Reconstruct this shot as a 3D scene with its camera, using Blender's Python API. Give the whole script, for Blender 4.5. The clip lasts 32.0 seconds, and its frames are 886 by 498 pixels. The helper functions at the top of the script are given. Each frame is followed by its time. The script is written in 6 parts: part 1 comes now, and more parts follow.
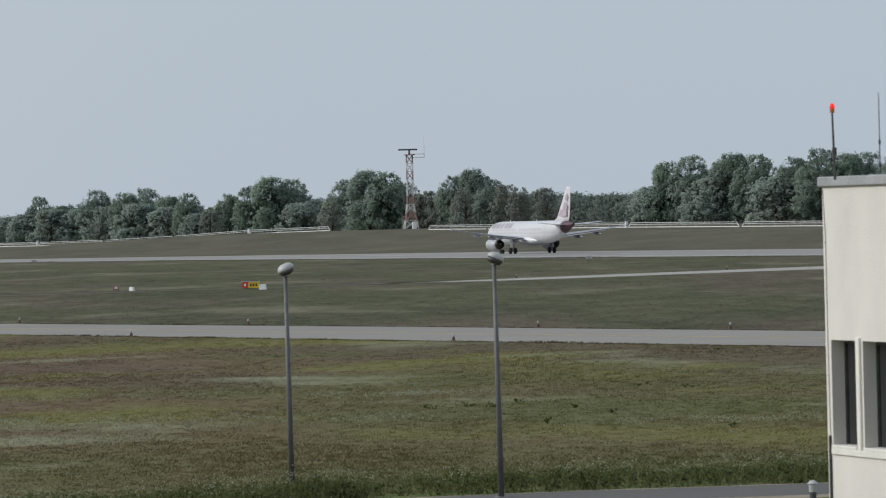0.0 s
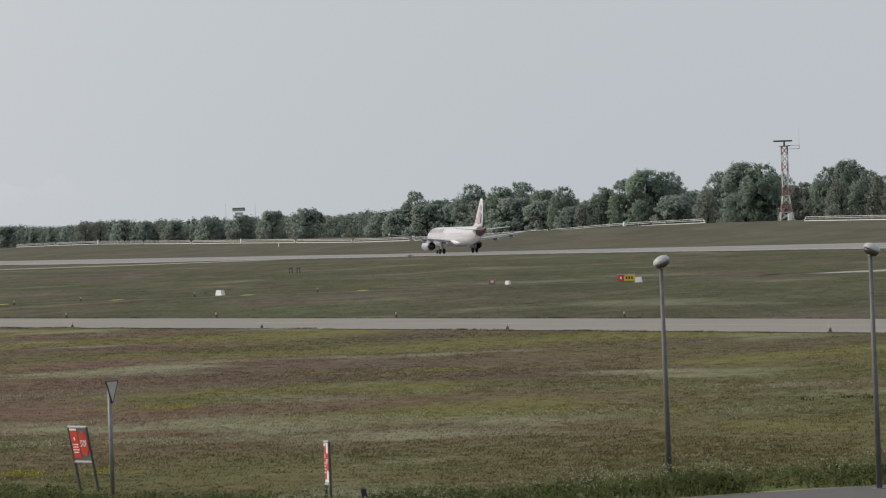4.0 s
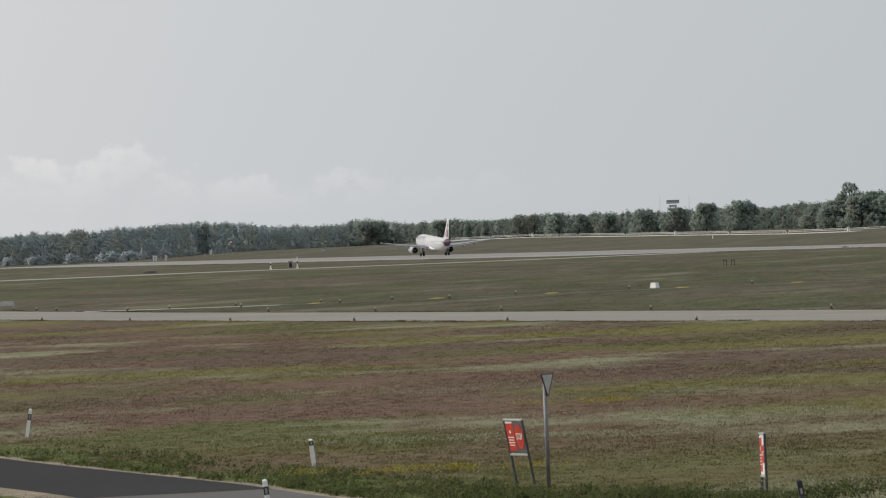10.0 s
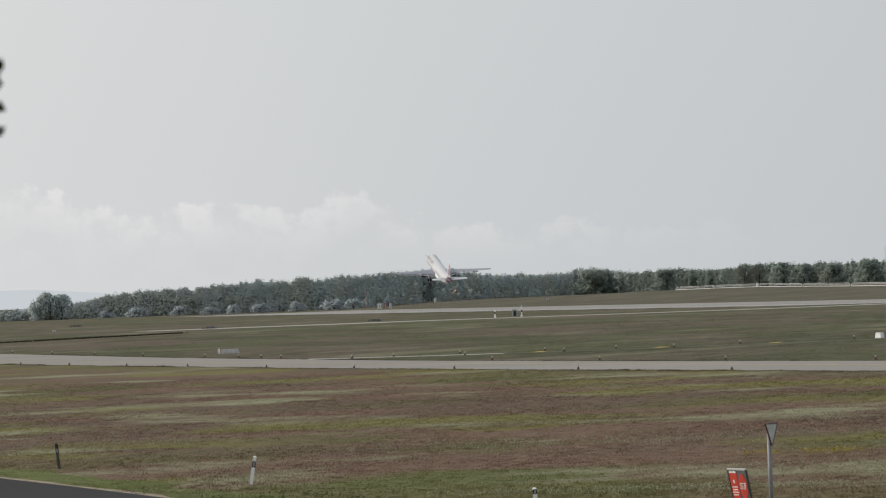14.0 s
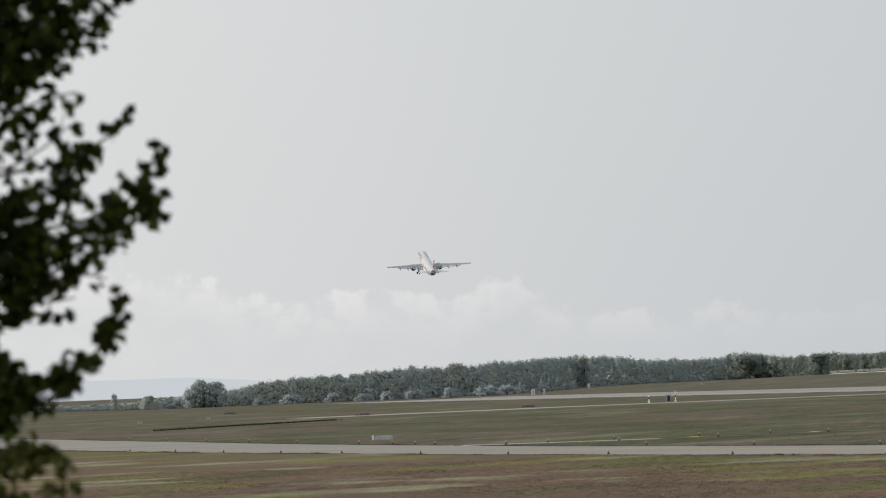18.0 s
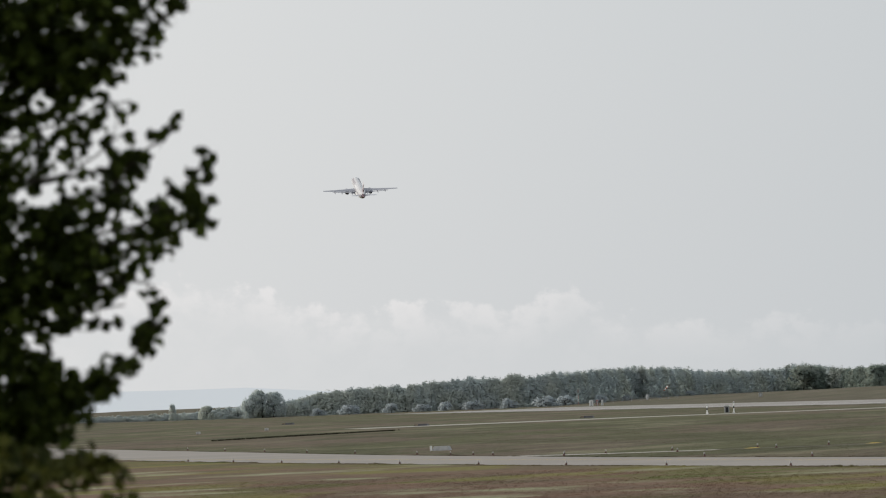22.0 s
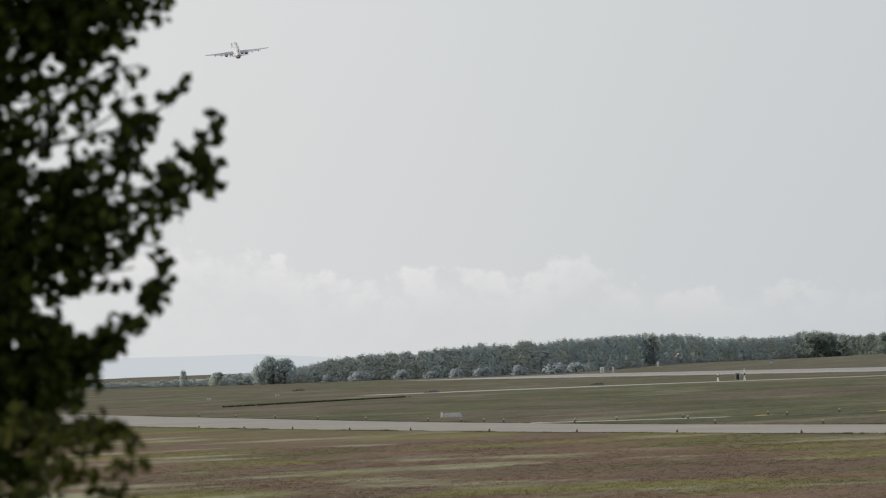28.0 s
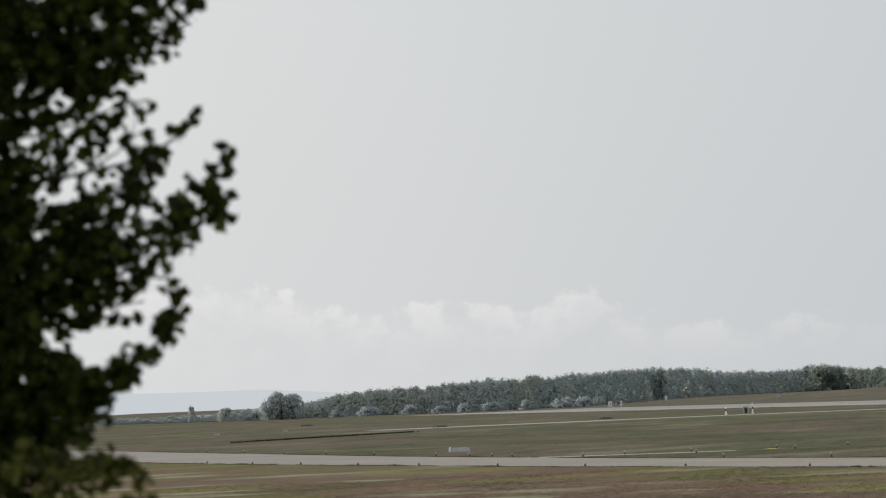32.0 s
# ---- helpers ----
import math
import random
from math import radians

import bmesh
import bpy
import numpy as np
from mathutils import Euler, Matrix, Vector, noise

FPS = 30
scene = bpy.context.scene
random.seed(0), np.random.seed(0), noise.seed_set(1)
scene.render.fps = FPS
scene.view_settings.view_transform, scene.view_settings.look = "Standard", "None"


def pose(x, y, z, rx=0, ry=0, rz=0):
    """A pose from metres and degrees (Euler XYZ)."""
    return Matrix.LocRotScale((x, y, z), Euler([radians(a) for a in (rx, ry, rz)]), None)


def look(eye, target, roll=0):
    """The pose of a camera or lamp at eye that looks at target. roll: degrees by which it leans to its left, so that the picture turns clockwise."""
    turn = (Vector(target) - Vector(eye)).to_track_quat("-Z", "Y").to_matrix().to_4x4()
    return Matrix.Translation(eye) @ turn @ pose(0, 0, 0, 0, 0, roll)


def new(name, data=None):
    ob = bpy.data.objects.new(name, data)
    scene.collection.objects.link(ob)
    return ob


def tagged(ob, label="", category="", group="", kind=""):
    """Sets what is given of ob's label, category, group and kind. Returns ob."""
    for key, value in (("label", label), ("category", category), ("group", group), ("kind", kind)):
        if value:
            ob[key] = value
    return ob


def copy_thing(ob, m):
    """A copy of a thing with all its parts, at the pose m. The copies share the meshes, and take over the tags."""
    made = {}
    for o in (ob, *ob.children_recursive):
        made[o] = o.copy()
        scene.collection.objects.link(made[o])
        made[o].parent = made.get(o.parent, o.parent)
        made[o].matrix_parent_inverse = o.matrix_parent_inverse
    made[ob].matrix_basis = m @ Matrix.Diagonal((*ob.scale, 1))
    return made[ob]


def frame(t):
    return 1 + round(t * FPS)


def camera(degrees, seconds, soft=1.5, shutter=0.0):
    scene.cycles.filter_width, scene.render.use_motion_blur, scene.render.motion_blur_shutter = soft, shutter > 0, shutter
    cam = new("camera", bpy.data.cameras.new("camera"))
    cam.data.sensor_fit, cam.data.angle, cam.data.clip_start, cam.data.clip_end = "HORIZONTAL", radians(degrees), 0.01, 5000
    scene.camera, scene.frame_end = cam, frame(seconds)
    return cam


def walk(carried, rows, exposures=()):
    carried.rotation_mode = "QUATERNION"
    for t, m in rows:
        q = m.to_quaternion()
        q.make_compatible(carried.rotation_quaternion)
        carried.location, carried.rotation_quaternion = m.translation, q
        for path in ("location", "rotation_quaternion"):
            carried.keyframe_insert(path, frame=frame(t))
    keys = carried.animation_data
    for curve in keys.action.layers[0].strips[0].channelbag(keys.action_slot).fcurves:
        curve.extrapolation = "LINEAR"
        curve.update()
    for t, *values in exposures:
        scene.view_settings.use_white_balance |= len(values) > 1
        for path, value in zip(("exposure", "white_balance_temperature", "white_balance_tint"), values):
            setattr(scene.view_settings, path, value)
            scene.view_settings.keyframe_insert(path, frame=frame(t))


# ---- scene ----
# A fixed camera on a terrace pans with a long lens and follows an airliner's take-off.
EYE_Z = 6.7
cam = camera(9.0, 32.0, soft=1.15)
cam.data.dof.use_dof = True
cam.data.dof.focus_distance = 1500.0
cam.data.dof.aperture_fstop = 9.0

# seconds, turn to the right, tilt up, lean (degrees)
AIM = [
    (0.0, 0.000, -0.308, -1.398), (0.5, -0.533, -0.125, -1.332), (1.0, -0.835, -0.118, -1.139), (1.5, -1.197, -0.234, -1.394),
    (2.0, -1.642, -0.193, -1.670), (2.5, -1.932, -0.090, -1.697), (3.0, -2.698, -0.130, -1.743), (3.5, -3.229, -0.241, -1.821),
    (4.0, -3.821, -0.272, -1.880), (4.5, -4.131, -0.396, -1.910), (6.5, -5.483, -0.242, -2.169), (7.0, -6.056, -0.192, -2.175),
    (7.5, -6.611, -0.190, -2.490), (8.0, -7.174, -0.210, -2.499), (8.5, -7.598, -0.117, -2.460), (9.0, -7.769, -0.057, -2.313),
    (9.5, -8.015, -0.052, -2.244), (10.0, -8.239, -0.190, -2.256), (10.5, -8.507, -0.317, -2.253), (11.0, -8.816, -0.217, -2.120),
    (11.5, -9.098, -0.170, -2.166), (12.0, -9.510, -0.162, -2.142), (12.5, -9.878, -0.028, -2.312), (13.0, -10.143, 0.140, -2.135),
    (13.5, -10.279, 0.251, -2.144), (14.0, -10.503, 0.390, -2.043), (14.5, -10.750, 0.467, -1.896), (16.5, -11.506, 0.708, -2.084),
    (17.0, -11.995, 0.968, -2.359), (17.5, -12.091, 1.157, -2.365), (18.0, -12.027, 1.323, -2.352), (18.5, -12.290, 1.482, -2.366),
    (19.0, -12.425, 1.584, -2.383), (19.5, -12.590, 1.495, -2.227), (20.0, -12.749, 1.515, -2.152), (20.5, -12.660, 1.497, -2.183),
    (21.0, -12.693, 1.495, -2.282), (21.5, -12.710, 1.463, -2.328), (22.0, -12.616, 1.455, -2.253), (22.5, -12.551, 1.417, -2.087),
    (23.0, -12.569, 1.422, -2.087), (23.5, -12.582, 1.402, -2.068), (24.0, -12.578, 1.362, -2.014), (24.5, -12.566, 1.336, -1.994),
    (25.0, -12.628, 1.270, -2.017), (25.5, -12.637, 1.205, -2.120), (26.0, -12.628, 1.179, -2.159), (26.5, -12.672, 1.137, -2.166),
    (28.5, -12.766, 1.123, -2.165), (29.0, -12.792, 1.242, -2.224), (29.5, -12.804, 1.319, -2.193), (30.0, -12.807, 1.350, -2.179),
    (30.5, -12.840, 1.400, -2.186), (31.0, -12.880, 1.471, -2.077), (31.5, -12.927, 1.509, -2.358), (32.0, -12.804, 1.477, -2.370),
]


def aim(turn, tilt, lean):
    return pose(0, 0, EYE_Z, 90 + tilt, 0, -turn) @ pose(0, 0, 0, 0, 0, lean)


walk(cam, [(t, aim(a, b, c)) for t, a, b, c in AIM], exposures=[(0.0, -0.12, 5950, 8), (1.5, -0.10, 6150, 9), (4.0, -0.06, 6450, 10), (9.0, -0.06, 6540, 10), (19.0, 0.0, 6540, 10), (32.0, 0.0, 6540, 10)])

# ---- light ----
SUN_AZ, SUN_EL = -85.0, 29.0     # degrees right of the first view's axis; height


def build_light():
    w = bpy.data.worlds.new("sky")
    scene.world = w
    w.use_nodes = True
    nt = w.node_tree
    nt.nodes.clear()
    N, L = nt.nodes.new, nt.links.new
    out, bg = N("ShaderNodeOutputWorld"), N("ShaderNodeBackground")
    sky = N("ShaderNodeTexSky")
    sky.sky_type = "NISHITA"
    sky.sun_disc = False
    sky.sun_elevation = radians(SUN_EL)
    sky.sun_rotation = radians(SUN_AZ)
    sky.air_density, sky.dust_density, sky.ozone_density = 1.0, 4.0, 1.0
    sky.altitude = 150
    # a thin veil of high cloud whitens the whole sky
    co = N("ShaderNodeTexCoord")
    sep = N("ShaderNodeSeparateXYZ")
    L(co.outputs["Generated"], sep.inputs[0])
    glow = N("ShaderNodeVectorMath")           # haze whitens towards the sun's side
    glow.operation = "DOT_PRODUCT"
    glow.inputs[1].default_value = (math.sin(radians(SUN_AZ)), math.cos(radians(SUN_AZ)), 0)
    L(co.outputs["Generated"], glow.inputs[0])
    side = N("ShaderNodeMapRange")
    side.interpolation_type = "SMOOTHSTEP"
    side.inputs["From Min"].default_value = 0.10
    side.inputs["From Max"].default_value = 0.52
    L(glow.outputs["Value"], side.inputs["Value"])
    haze = N("ShaderNodeMix")
    haze.data_type = "RGBA"
    haze.inputs["A"].default_value = (8.0, 8.55, 9.0, 1)
    haze.inputs["B"].default_value = (11.8, 11.85, 11.85, 1)
    L(side.outputs[0], haze.inputs["Factor"])
    veil = N("ShaderNodeMix")
    veil.data_type = "RGBA"
    veil.inputs["Factor"].default_value = 0.85
    L(haze.outputs["Result"], veil.inputs["B"])
    L(sky.outputs[0], veil.inputs["A"])
    # low cumulus along the horizon: soft heaps with bright upper edges
    turn = N("ShaderNodeMath")
    turn.operation = "ARCTAN2"
    L(sep.outputs["X"], turn.inputs[0])
    L(sep.outputs["Y"], turn.inputs[1])
    along = N("ShaderNodeMapRange")
    along.inputs["From Min"].default_value = radians(-20)
    along.inputs["From Max"].default_value = 0.0
    L(turn.outputs[0], along.inputs["Value"])
    tops = N("ShaderNodeValToRGB")             # height of the heap tops along the horizon
    tops.color_ramp.interpolation = "EASE"
    heaps = [(-19, 1.25), (-16, 1.30), (-15, 1.28), (-14.6, 1.20), (-14.1, 1.06), (-13.7, 0.97), (-13.1, 0.97), (-12.5, 1.01), (-11.9, 0.90), (-11.6, 1.0),
             (-11.3, 1.12), (-11.1, 0.98), (-10.8, 0.80), (-9.9, 0.70), (-8.8, 0.64), (-7, 0.56), (-4, 0.45), (-1, 0.4)]
    els = tops.color_ramp.elements
    while len(els) < len(heaps):
        els.new(0.5)
    for e, (a, h) in zip(els, heaps):
        e.position = (a + 20) / 20
        e.color = (h / 2, h / 2, h / 2, 1)
    L(along.outputs[0], tops.inputs[0])
    mp = N("ShaderNodeMapping")
    mp.inputs["Scale"].default_value = (170, 170, 210)
    L(co.outputs["Generated"], mp.inputs[0])
    n1 = N("ShaderNodeTexNoise")
    n1.inputs["Scale"].default_value = 1.0
    n1.inputs["Detail"].default_value = 6.0
    n1.inputs["Roughness"].default_value = 0.55
    L(mp.outputs[0], n1.inputs["Vector"])

    def calc(op, a, b):
        n = N("ShaderNodeMath")
        n.operation = op
        for i, v in enumerate((a, b)):
            if isinstance(v, (int, float)):
                n.inputs[i].default_value = v
            else:
                L(v, n.inputs[i])
        return n.outputs[0]

    def rise(v, lo, hi, v0=0.0, v1=1.0):
        n = N("ShaderNodeMapRange")
        n.interpolation_type = "SMOOTHSTEP"
        for k, x in (("From Min", lo), ("From Max", hi), ("To Min", v0), ("To Max", v1)):
            n.inputs[k].default_value = x
        L(v, n.inputs["Value"])
        return n.outputs[0]
    # depth below the ragged top, in degrees
    rag = calc("MULTIPLY", calc("SUBTRACT", n1.outputs["Fac"], 0.5), 0.75)
    deep = calc("ADD", calc("SUBTRACT", calc("MULTIPLY", tops.outputs[0], 2.0), calc("MULTIPLY", sep.outputs["Z"], 57.3)), rag)
    body = calc("MULTIPLY", rise(deep, 0.03, 0.15), rise(deep, 0.08, 0.62, 0.27, 0.05))
    body = calc("MULTIPLY", body, rise(n1.outputs["Fac"], 0.38, 0.62, 0.15, 1.35))
    foot = N("ShaderNodeMapRange")             # the heaps dissolve into haze at their foot
    foot.interpolation_type = "SMOOTHSTEP"
    foot.inputs["From Min"].default_value = -0.004
    foot.inputs["From Max"].default_value = 0.012
    L(sep.outputs["Z"], foot.inputs["Value"])
    mul = N("ShaderNodeMath")
    mul.operation = "MULTIPLY"
    L(body, mul.inputs[0])
    L(foot.outputs[0], mul.inputs[1])
    west = N("ShaderNodeMapRange")             # the cloud bank lies on the sun's side
    west.interpolation_type = "SMOOTHSTEP"
    west.inputs["From Min"].default_value = 0.19
    west.inputs["From Max"].default_value = 0.32
    L(glow.outputs["Value"], west.inputs["Value"])
    mul2 = N("ShaderNodeMath")
    mul2.operation = "MULTIPLY"
    L(mul.outputs[0], mul2.inputs[0])
    L(west.outputs[0], mul2.inputs[1])
    cloud = N("ShaderNodeMix")
    cloud.data_type = "RGBA"
    cloud.inputs["B"].default_value = (12.9, 12.35, 12.2, 1)
    L(mul2.outputs[0], cloud.inputs["Factor"])
    L(veil.outputs["Result"], cloud.inputs["A"])
    bg.inputs["Strength"].default_value = 0.075
    L(cloud.outputs["Result"], bg.inputs["Color"])
    L(bg.outputs[0], out.inputs[0])

    lamp = bpy.data.lights.new("sun", "SUN")
    lamp.energy = 2.2
    lamp.angle = radians(3.0)
    lamp.color = (1.0, 0.93, 0.82)
    ob = new("sun", lamp)
    a, e = radians(SUN_AZ), radians(SUN_EL)
    d = Vector((math.sin(a) * math.cos(e), math.cos(a) * math.cos(e), math.sin(e)))
    ob.matrix_world = look(d * 100, (0, 0, 0))


build_light()

# ---- materials ----
RUN, TAXI = radians(22.5), radians(29.6)      # headings of runway and taxiway, to the left


def shader(name):
    m = bpy.data.materials.new(name)
    m.use_nodes = True
    nt = m.node_tree
    return m, nt, nt.nodes["Principled BSDF"]


def mix_rgb(nt, fac, a, b):
    n = nt.nodes.new("ShaderNodeMix")
    n.data_type = "RGBA"
    for sock, v in (("Factor", fac), ("A", a), ("B", b)):
        if isinstance(v, (tuple, list, float, int)):
            n.inputs[sock].default_value = v if isinstance(v, (float, int)) else (*v[:3], 1)
        else:
            nt.links.new(v, n.inputs[sock])
    return n.outputs["Result"]


def noise_fac(nt, scale, lo=0.4, hi=0.6, detail=4.0, stretch=None, space="Object", seed=0.0):
    """A noise pattern, 0 to 1, at a real-world scale (cells per metre)."""
    if space == "World":
        src = nt.nodes.new("ShaderNodeNewGeometry").outputs["Position"]
    else:
        src = nt.nodes.new("ShaderNodeTexCoord").outputs["Object"]
    mp = nt.nodes.new("ShaderNodeMapping")
    mp.inputs["Location"].default_value = (seed, seed * 1.7, seed * 0.6)
    if stretch:
        mp.inputs["Rotation"].default_value = (0, 0, radians(stretch[0]))
        mp.inputs["Scale"].default_value = stretch[1]
    nt.links.new(src, mp.inputs[0])
    t = nt.nodes.new("ShaderNodeTexNoise")
    t.inputs["Scale"].default_value = scale
    t.inputs["Detail"].default_value = detail
    nt.links.new(mp.outputs[0], t.inputs["Vector"])
    r = nt.nodes.new("ShaderNodeMapRange")
    r.inputs["From Min"].default_value, r.inputs["From Max"].default_value = lo, hi
    nt.links.new(t.outputs["Fac"], r.inputs["Value"])
    return r.outputs[0]


def add_bump(nt, bsdf, fac, strength, distance):
    b = nt.nodes.new("ShaderNodeBump")
    b.inputs["Strength"].default_value, b.inputs["Distance"].default_value = strength, distance
    nt.links.new(fac, b.inputs["Height"])
    nt.links.new(b.outputs[0], bsdf.inputs["Normal"])


def plain(name, col, rough=0.6, metal=0.0, var=0.25, scale=2.0, fine=25.0, bump=0.0, coat=0.0):
    """A worn surface: its colour, broad stains and fine grain."""
    m, nt, b = shader(name)
    dark = tuple(c * (1 - var) for c in col)
    lite = tuple(min(1, c * (1 + var * 0.5)) for c in col)
    c1 = mix_rgb(nt, noise_fac(nt, scale, 0.3, 0.7), dark, lite)
    f2 = noise_fac(nt, fine, 0.3, 0.7, 2.0, seed=3)
    c2 = nt.nodes.new("ShaderNodeMix")
    c2.data_type = "RGBA"
    c2.blend_type = "MULTIPLY"
    c2.inputs["Factor"].default_value = min(1.0, var)
    nt.links.new(c1, c2.inputs["A"])
    g = nt.nodes.new("ShaderNodeCombineColor")
    for i in range(3):
        nt.links.new(f2, g.inputs[i])
    nt.links.new(g.outputs[0], c2.inputs["B"])
    nt.links.new(c2.outputs["Result"], b.inputs["Base Color"])
    b.inputs["Roughness"].default_value, b.inputs["Metallic"].default_value = rough, metal
    if coat:
        b.inputs["Coat Weight"].default_value = coat
    if bump:
        add_bump(nt, b, f2, bump, 0.01)
    return m


def foliage(name, dark, lite, trans=0.25, tint=None, gloss=0.25):
    m, nt, b = shader(name)
    isl = nt.nodes.new("ShaderNodeNewGeometry").outputs["Random Per Island"]
    c = mix_rgb(nt, isl, dark, lite)
    if tint:                          # whole crowns differ, greyer or yellower
        c = mix_rgb(nt, noise_fac(nt, 0.085, 0.42, 0.60, 2.0, None, "World", 2), c, mix_rgb(nt, 0.6, c, tint))
    inf = nt.nodes.new("ShaderNodeObjectInfo").outputs["Random"]
    hue = nt.nodes.new("ShaderNodeHueSaturation")
    r = nt.nodes.new("ShaderNodeMapRange")
    r.inputs["To Min"].default_value, r.inputs["To Max"].default_value = 0.88, 1.12
    nt.links.new(inf, r.inputs["Value"])
    nt.links.new(r.outputs[0], hue.inputs["Value"])
    nt.links.new(c, hue.inputs["Color"])
    nt.links.new(hue.outputs[0], b.inputs["Base Color"])
    b.inputs["Roughness"].default_value = 0.6
    b.inputs["Specular IOR Level"].default_value = gloss
    tr = nt.nodes.new("ShaderNodeBsdfTranslucent")
    nt.links.new(hue.outputs[0], tr.inputs[0])
    ms = nt.nodes.new("ShaderNodeMixShader")
    ms.inputs[0].default_value = trans
    nt.links.new(b.outputs[0], ms.inputs[1])
    nt.links.new(tr.outputs[0], ms.inputs[2])
    nt.links.new(ms.outputs[0], nt.nodes["Material Output"].inputs[0])
    return m


def meadow_colour(nt):
    """Patches of green, brown, straw and pale flowering grass, laid out over the whole field."""
    st = (-29.6, (1.7, 0.5, 1.0))        # far strips run along the taxiway
    sn = (-27.0, (1.15, 0.72, 1.0))
    pos = nt.nodes.new("ShaderNodeNewGeometry").outputs["Position"]
    across = (math.cos(TAXI), math.sin(TAXI), 0)

    def ramp(direction, lo, hi, v0, v1):
        dot = nt.nodes.new("ShaderNodeVectorMath")
        dot.operation = "DOT_PRODUCT"
        dot.inputs[1].default_value = direction
        nt.links.new(pos, dot.inputs[0])
        r = nt.nodes.new("ShaderNodeMapRange")
        for k, v in (("From Min", lo), ("From Max", hi), ("To Min", v0), ("To Max", v1)):
            r.inputs[k].default_value = v
        nt.links.new(dot.outputs["Value"], r.inputs["Value"])
        return r.outputs[0]

    def times(a, b):
        n = nt.nodes.new("ShaderNodeMath")
        n.operation = "MULTIPLY"
        nt.links.new(a, n.inputs[0])
        nt.links.new(b, n.inputs[1])
        return n.outputs[0]

    def pat(scale, lo, hi, detail, seed, stretch=st):
        return noise_fac(nt, scale, lo, hi, detail, stretch, "World", seed)
    # this side of the taxiway: tall dry flowery sward, greener towards the road and to the right
    green, olive = (0.108, 0.116, 0.033), (0.136, 0.112, 0.043)
    brown, straw, pale = (0.166, 0.098, 0.070), (0.166, 0.150, 0.044), (0.28, 0.28, 0.175)
    c = mix_rgb(nt, pat(0.045, 0.40, 0.60, 6, 0, sn), green, olive)
    dry = times(ramp((1, 0, 0), -2, -27, 0.10, 1.0), ramp((0, 1, 0), 150, 182, 0.12, 1.0))
    strip = times(ramp(across, 148.5, 140, 0.15, 1.0), dry)
    c = mix_rgb(nt, times(strip, pat(0.050, 0.38, 0.48, 8, 11, sn)), c, brown)
    c = mix_rgb(nt, times(ramp((0, 1, 0), 205, 240, 0.0, 0.7), pat(0.050, 0.42, 0.54, 8, 19, sn)), c, (0.118, 0.080, 0.056))
    c = mix_rgb(nt, pat(0.055, 0.54, 0.62, 9, 23, sn), c, straw)
    c = mix_rgb(nt, pat(0.060, 0.56, 0.68, 9, 37, sn), c, pale)
    # beyond the taxiway: shorter, darker sward with reddish and pale streaks
    f = mix_rgb(nt, pat(0.030, 0.40, 0.60, 7, 71), (0.090, 0.092, 0.044), (0.066, 0.068, 0.033))
    red = times(ramp((1, 0, 0), -20, -190, 0.5, 0.85), pat(0.030, 0.49, 0.60, 8, 83))
    f = mix_rgb(nt, red, f, (0.138, 0.097, 0.080))
    f = mix_rgb(nt, pat(0.034, 0.56, 0.68, 8, 97), f, (0.180, 0.168, 0.110))
    f = mix_rgb(nt, pat(0.30, 0.35, 0.65, 6, 103, (-29.6, (1.6, 0.35, 1.0))), mix_rgb(nt, 0.30, f, (0.034, 0.040, 0.018)), mix_rgb(nt, 0.12, f, (0.30, 0.28, 0.20)))
    bank = ramp((math.cos(RUN), math.sin(RUN), 0), 424, 450, 0.0, 0.75)
    f = mix_rgb(nt, bank, f, mix_rgb(nt, pat(0.05, 0.4, 0.6, 7, 113), (0.128, 0.114, 0.086), (0.096, 0.088, 0.064)))
    far = ramp(across, 158, 162, 0.0, 1.0)
    c = mix_rgb(nt, pat(1.1, 0.34, 0.66, 6, 51, (-20, (1.6, 0.40, 1.0))), mix_rgb(nt, 0.22, c, (0.040, 0.042, 0.018)), mix_rgb(nt, 0.08, c, (0.34, 0.33, 0.24)))
    return mix_rgb(nt, far, c, f)


def meadow():
    m, nt, b = shader("meadow_grass")
    c = meadow_colour(nt)
    fine = noise_fac(nt, 2.4, 0.25, 0.75, 5, None, "World", 5)
    c = mix_rgb(nt, fine, mix_rgb(nt, 0.22, c, (0.04, 0.04, 0.016)), c)
    nt.links.new(c, b.inputs["Base Color"])
    b.inputs["Roughness"].default_value = 0.9
    b.inputs["Specular IOR Level"].default_value = 0.1
    add_bump(nt, b, noise_fac(nt, 0.9, 0.2, 0.8, 6, None, "World", 9), 0.8, 0.14)
    return m


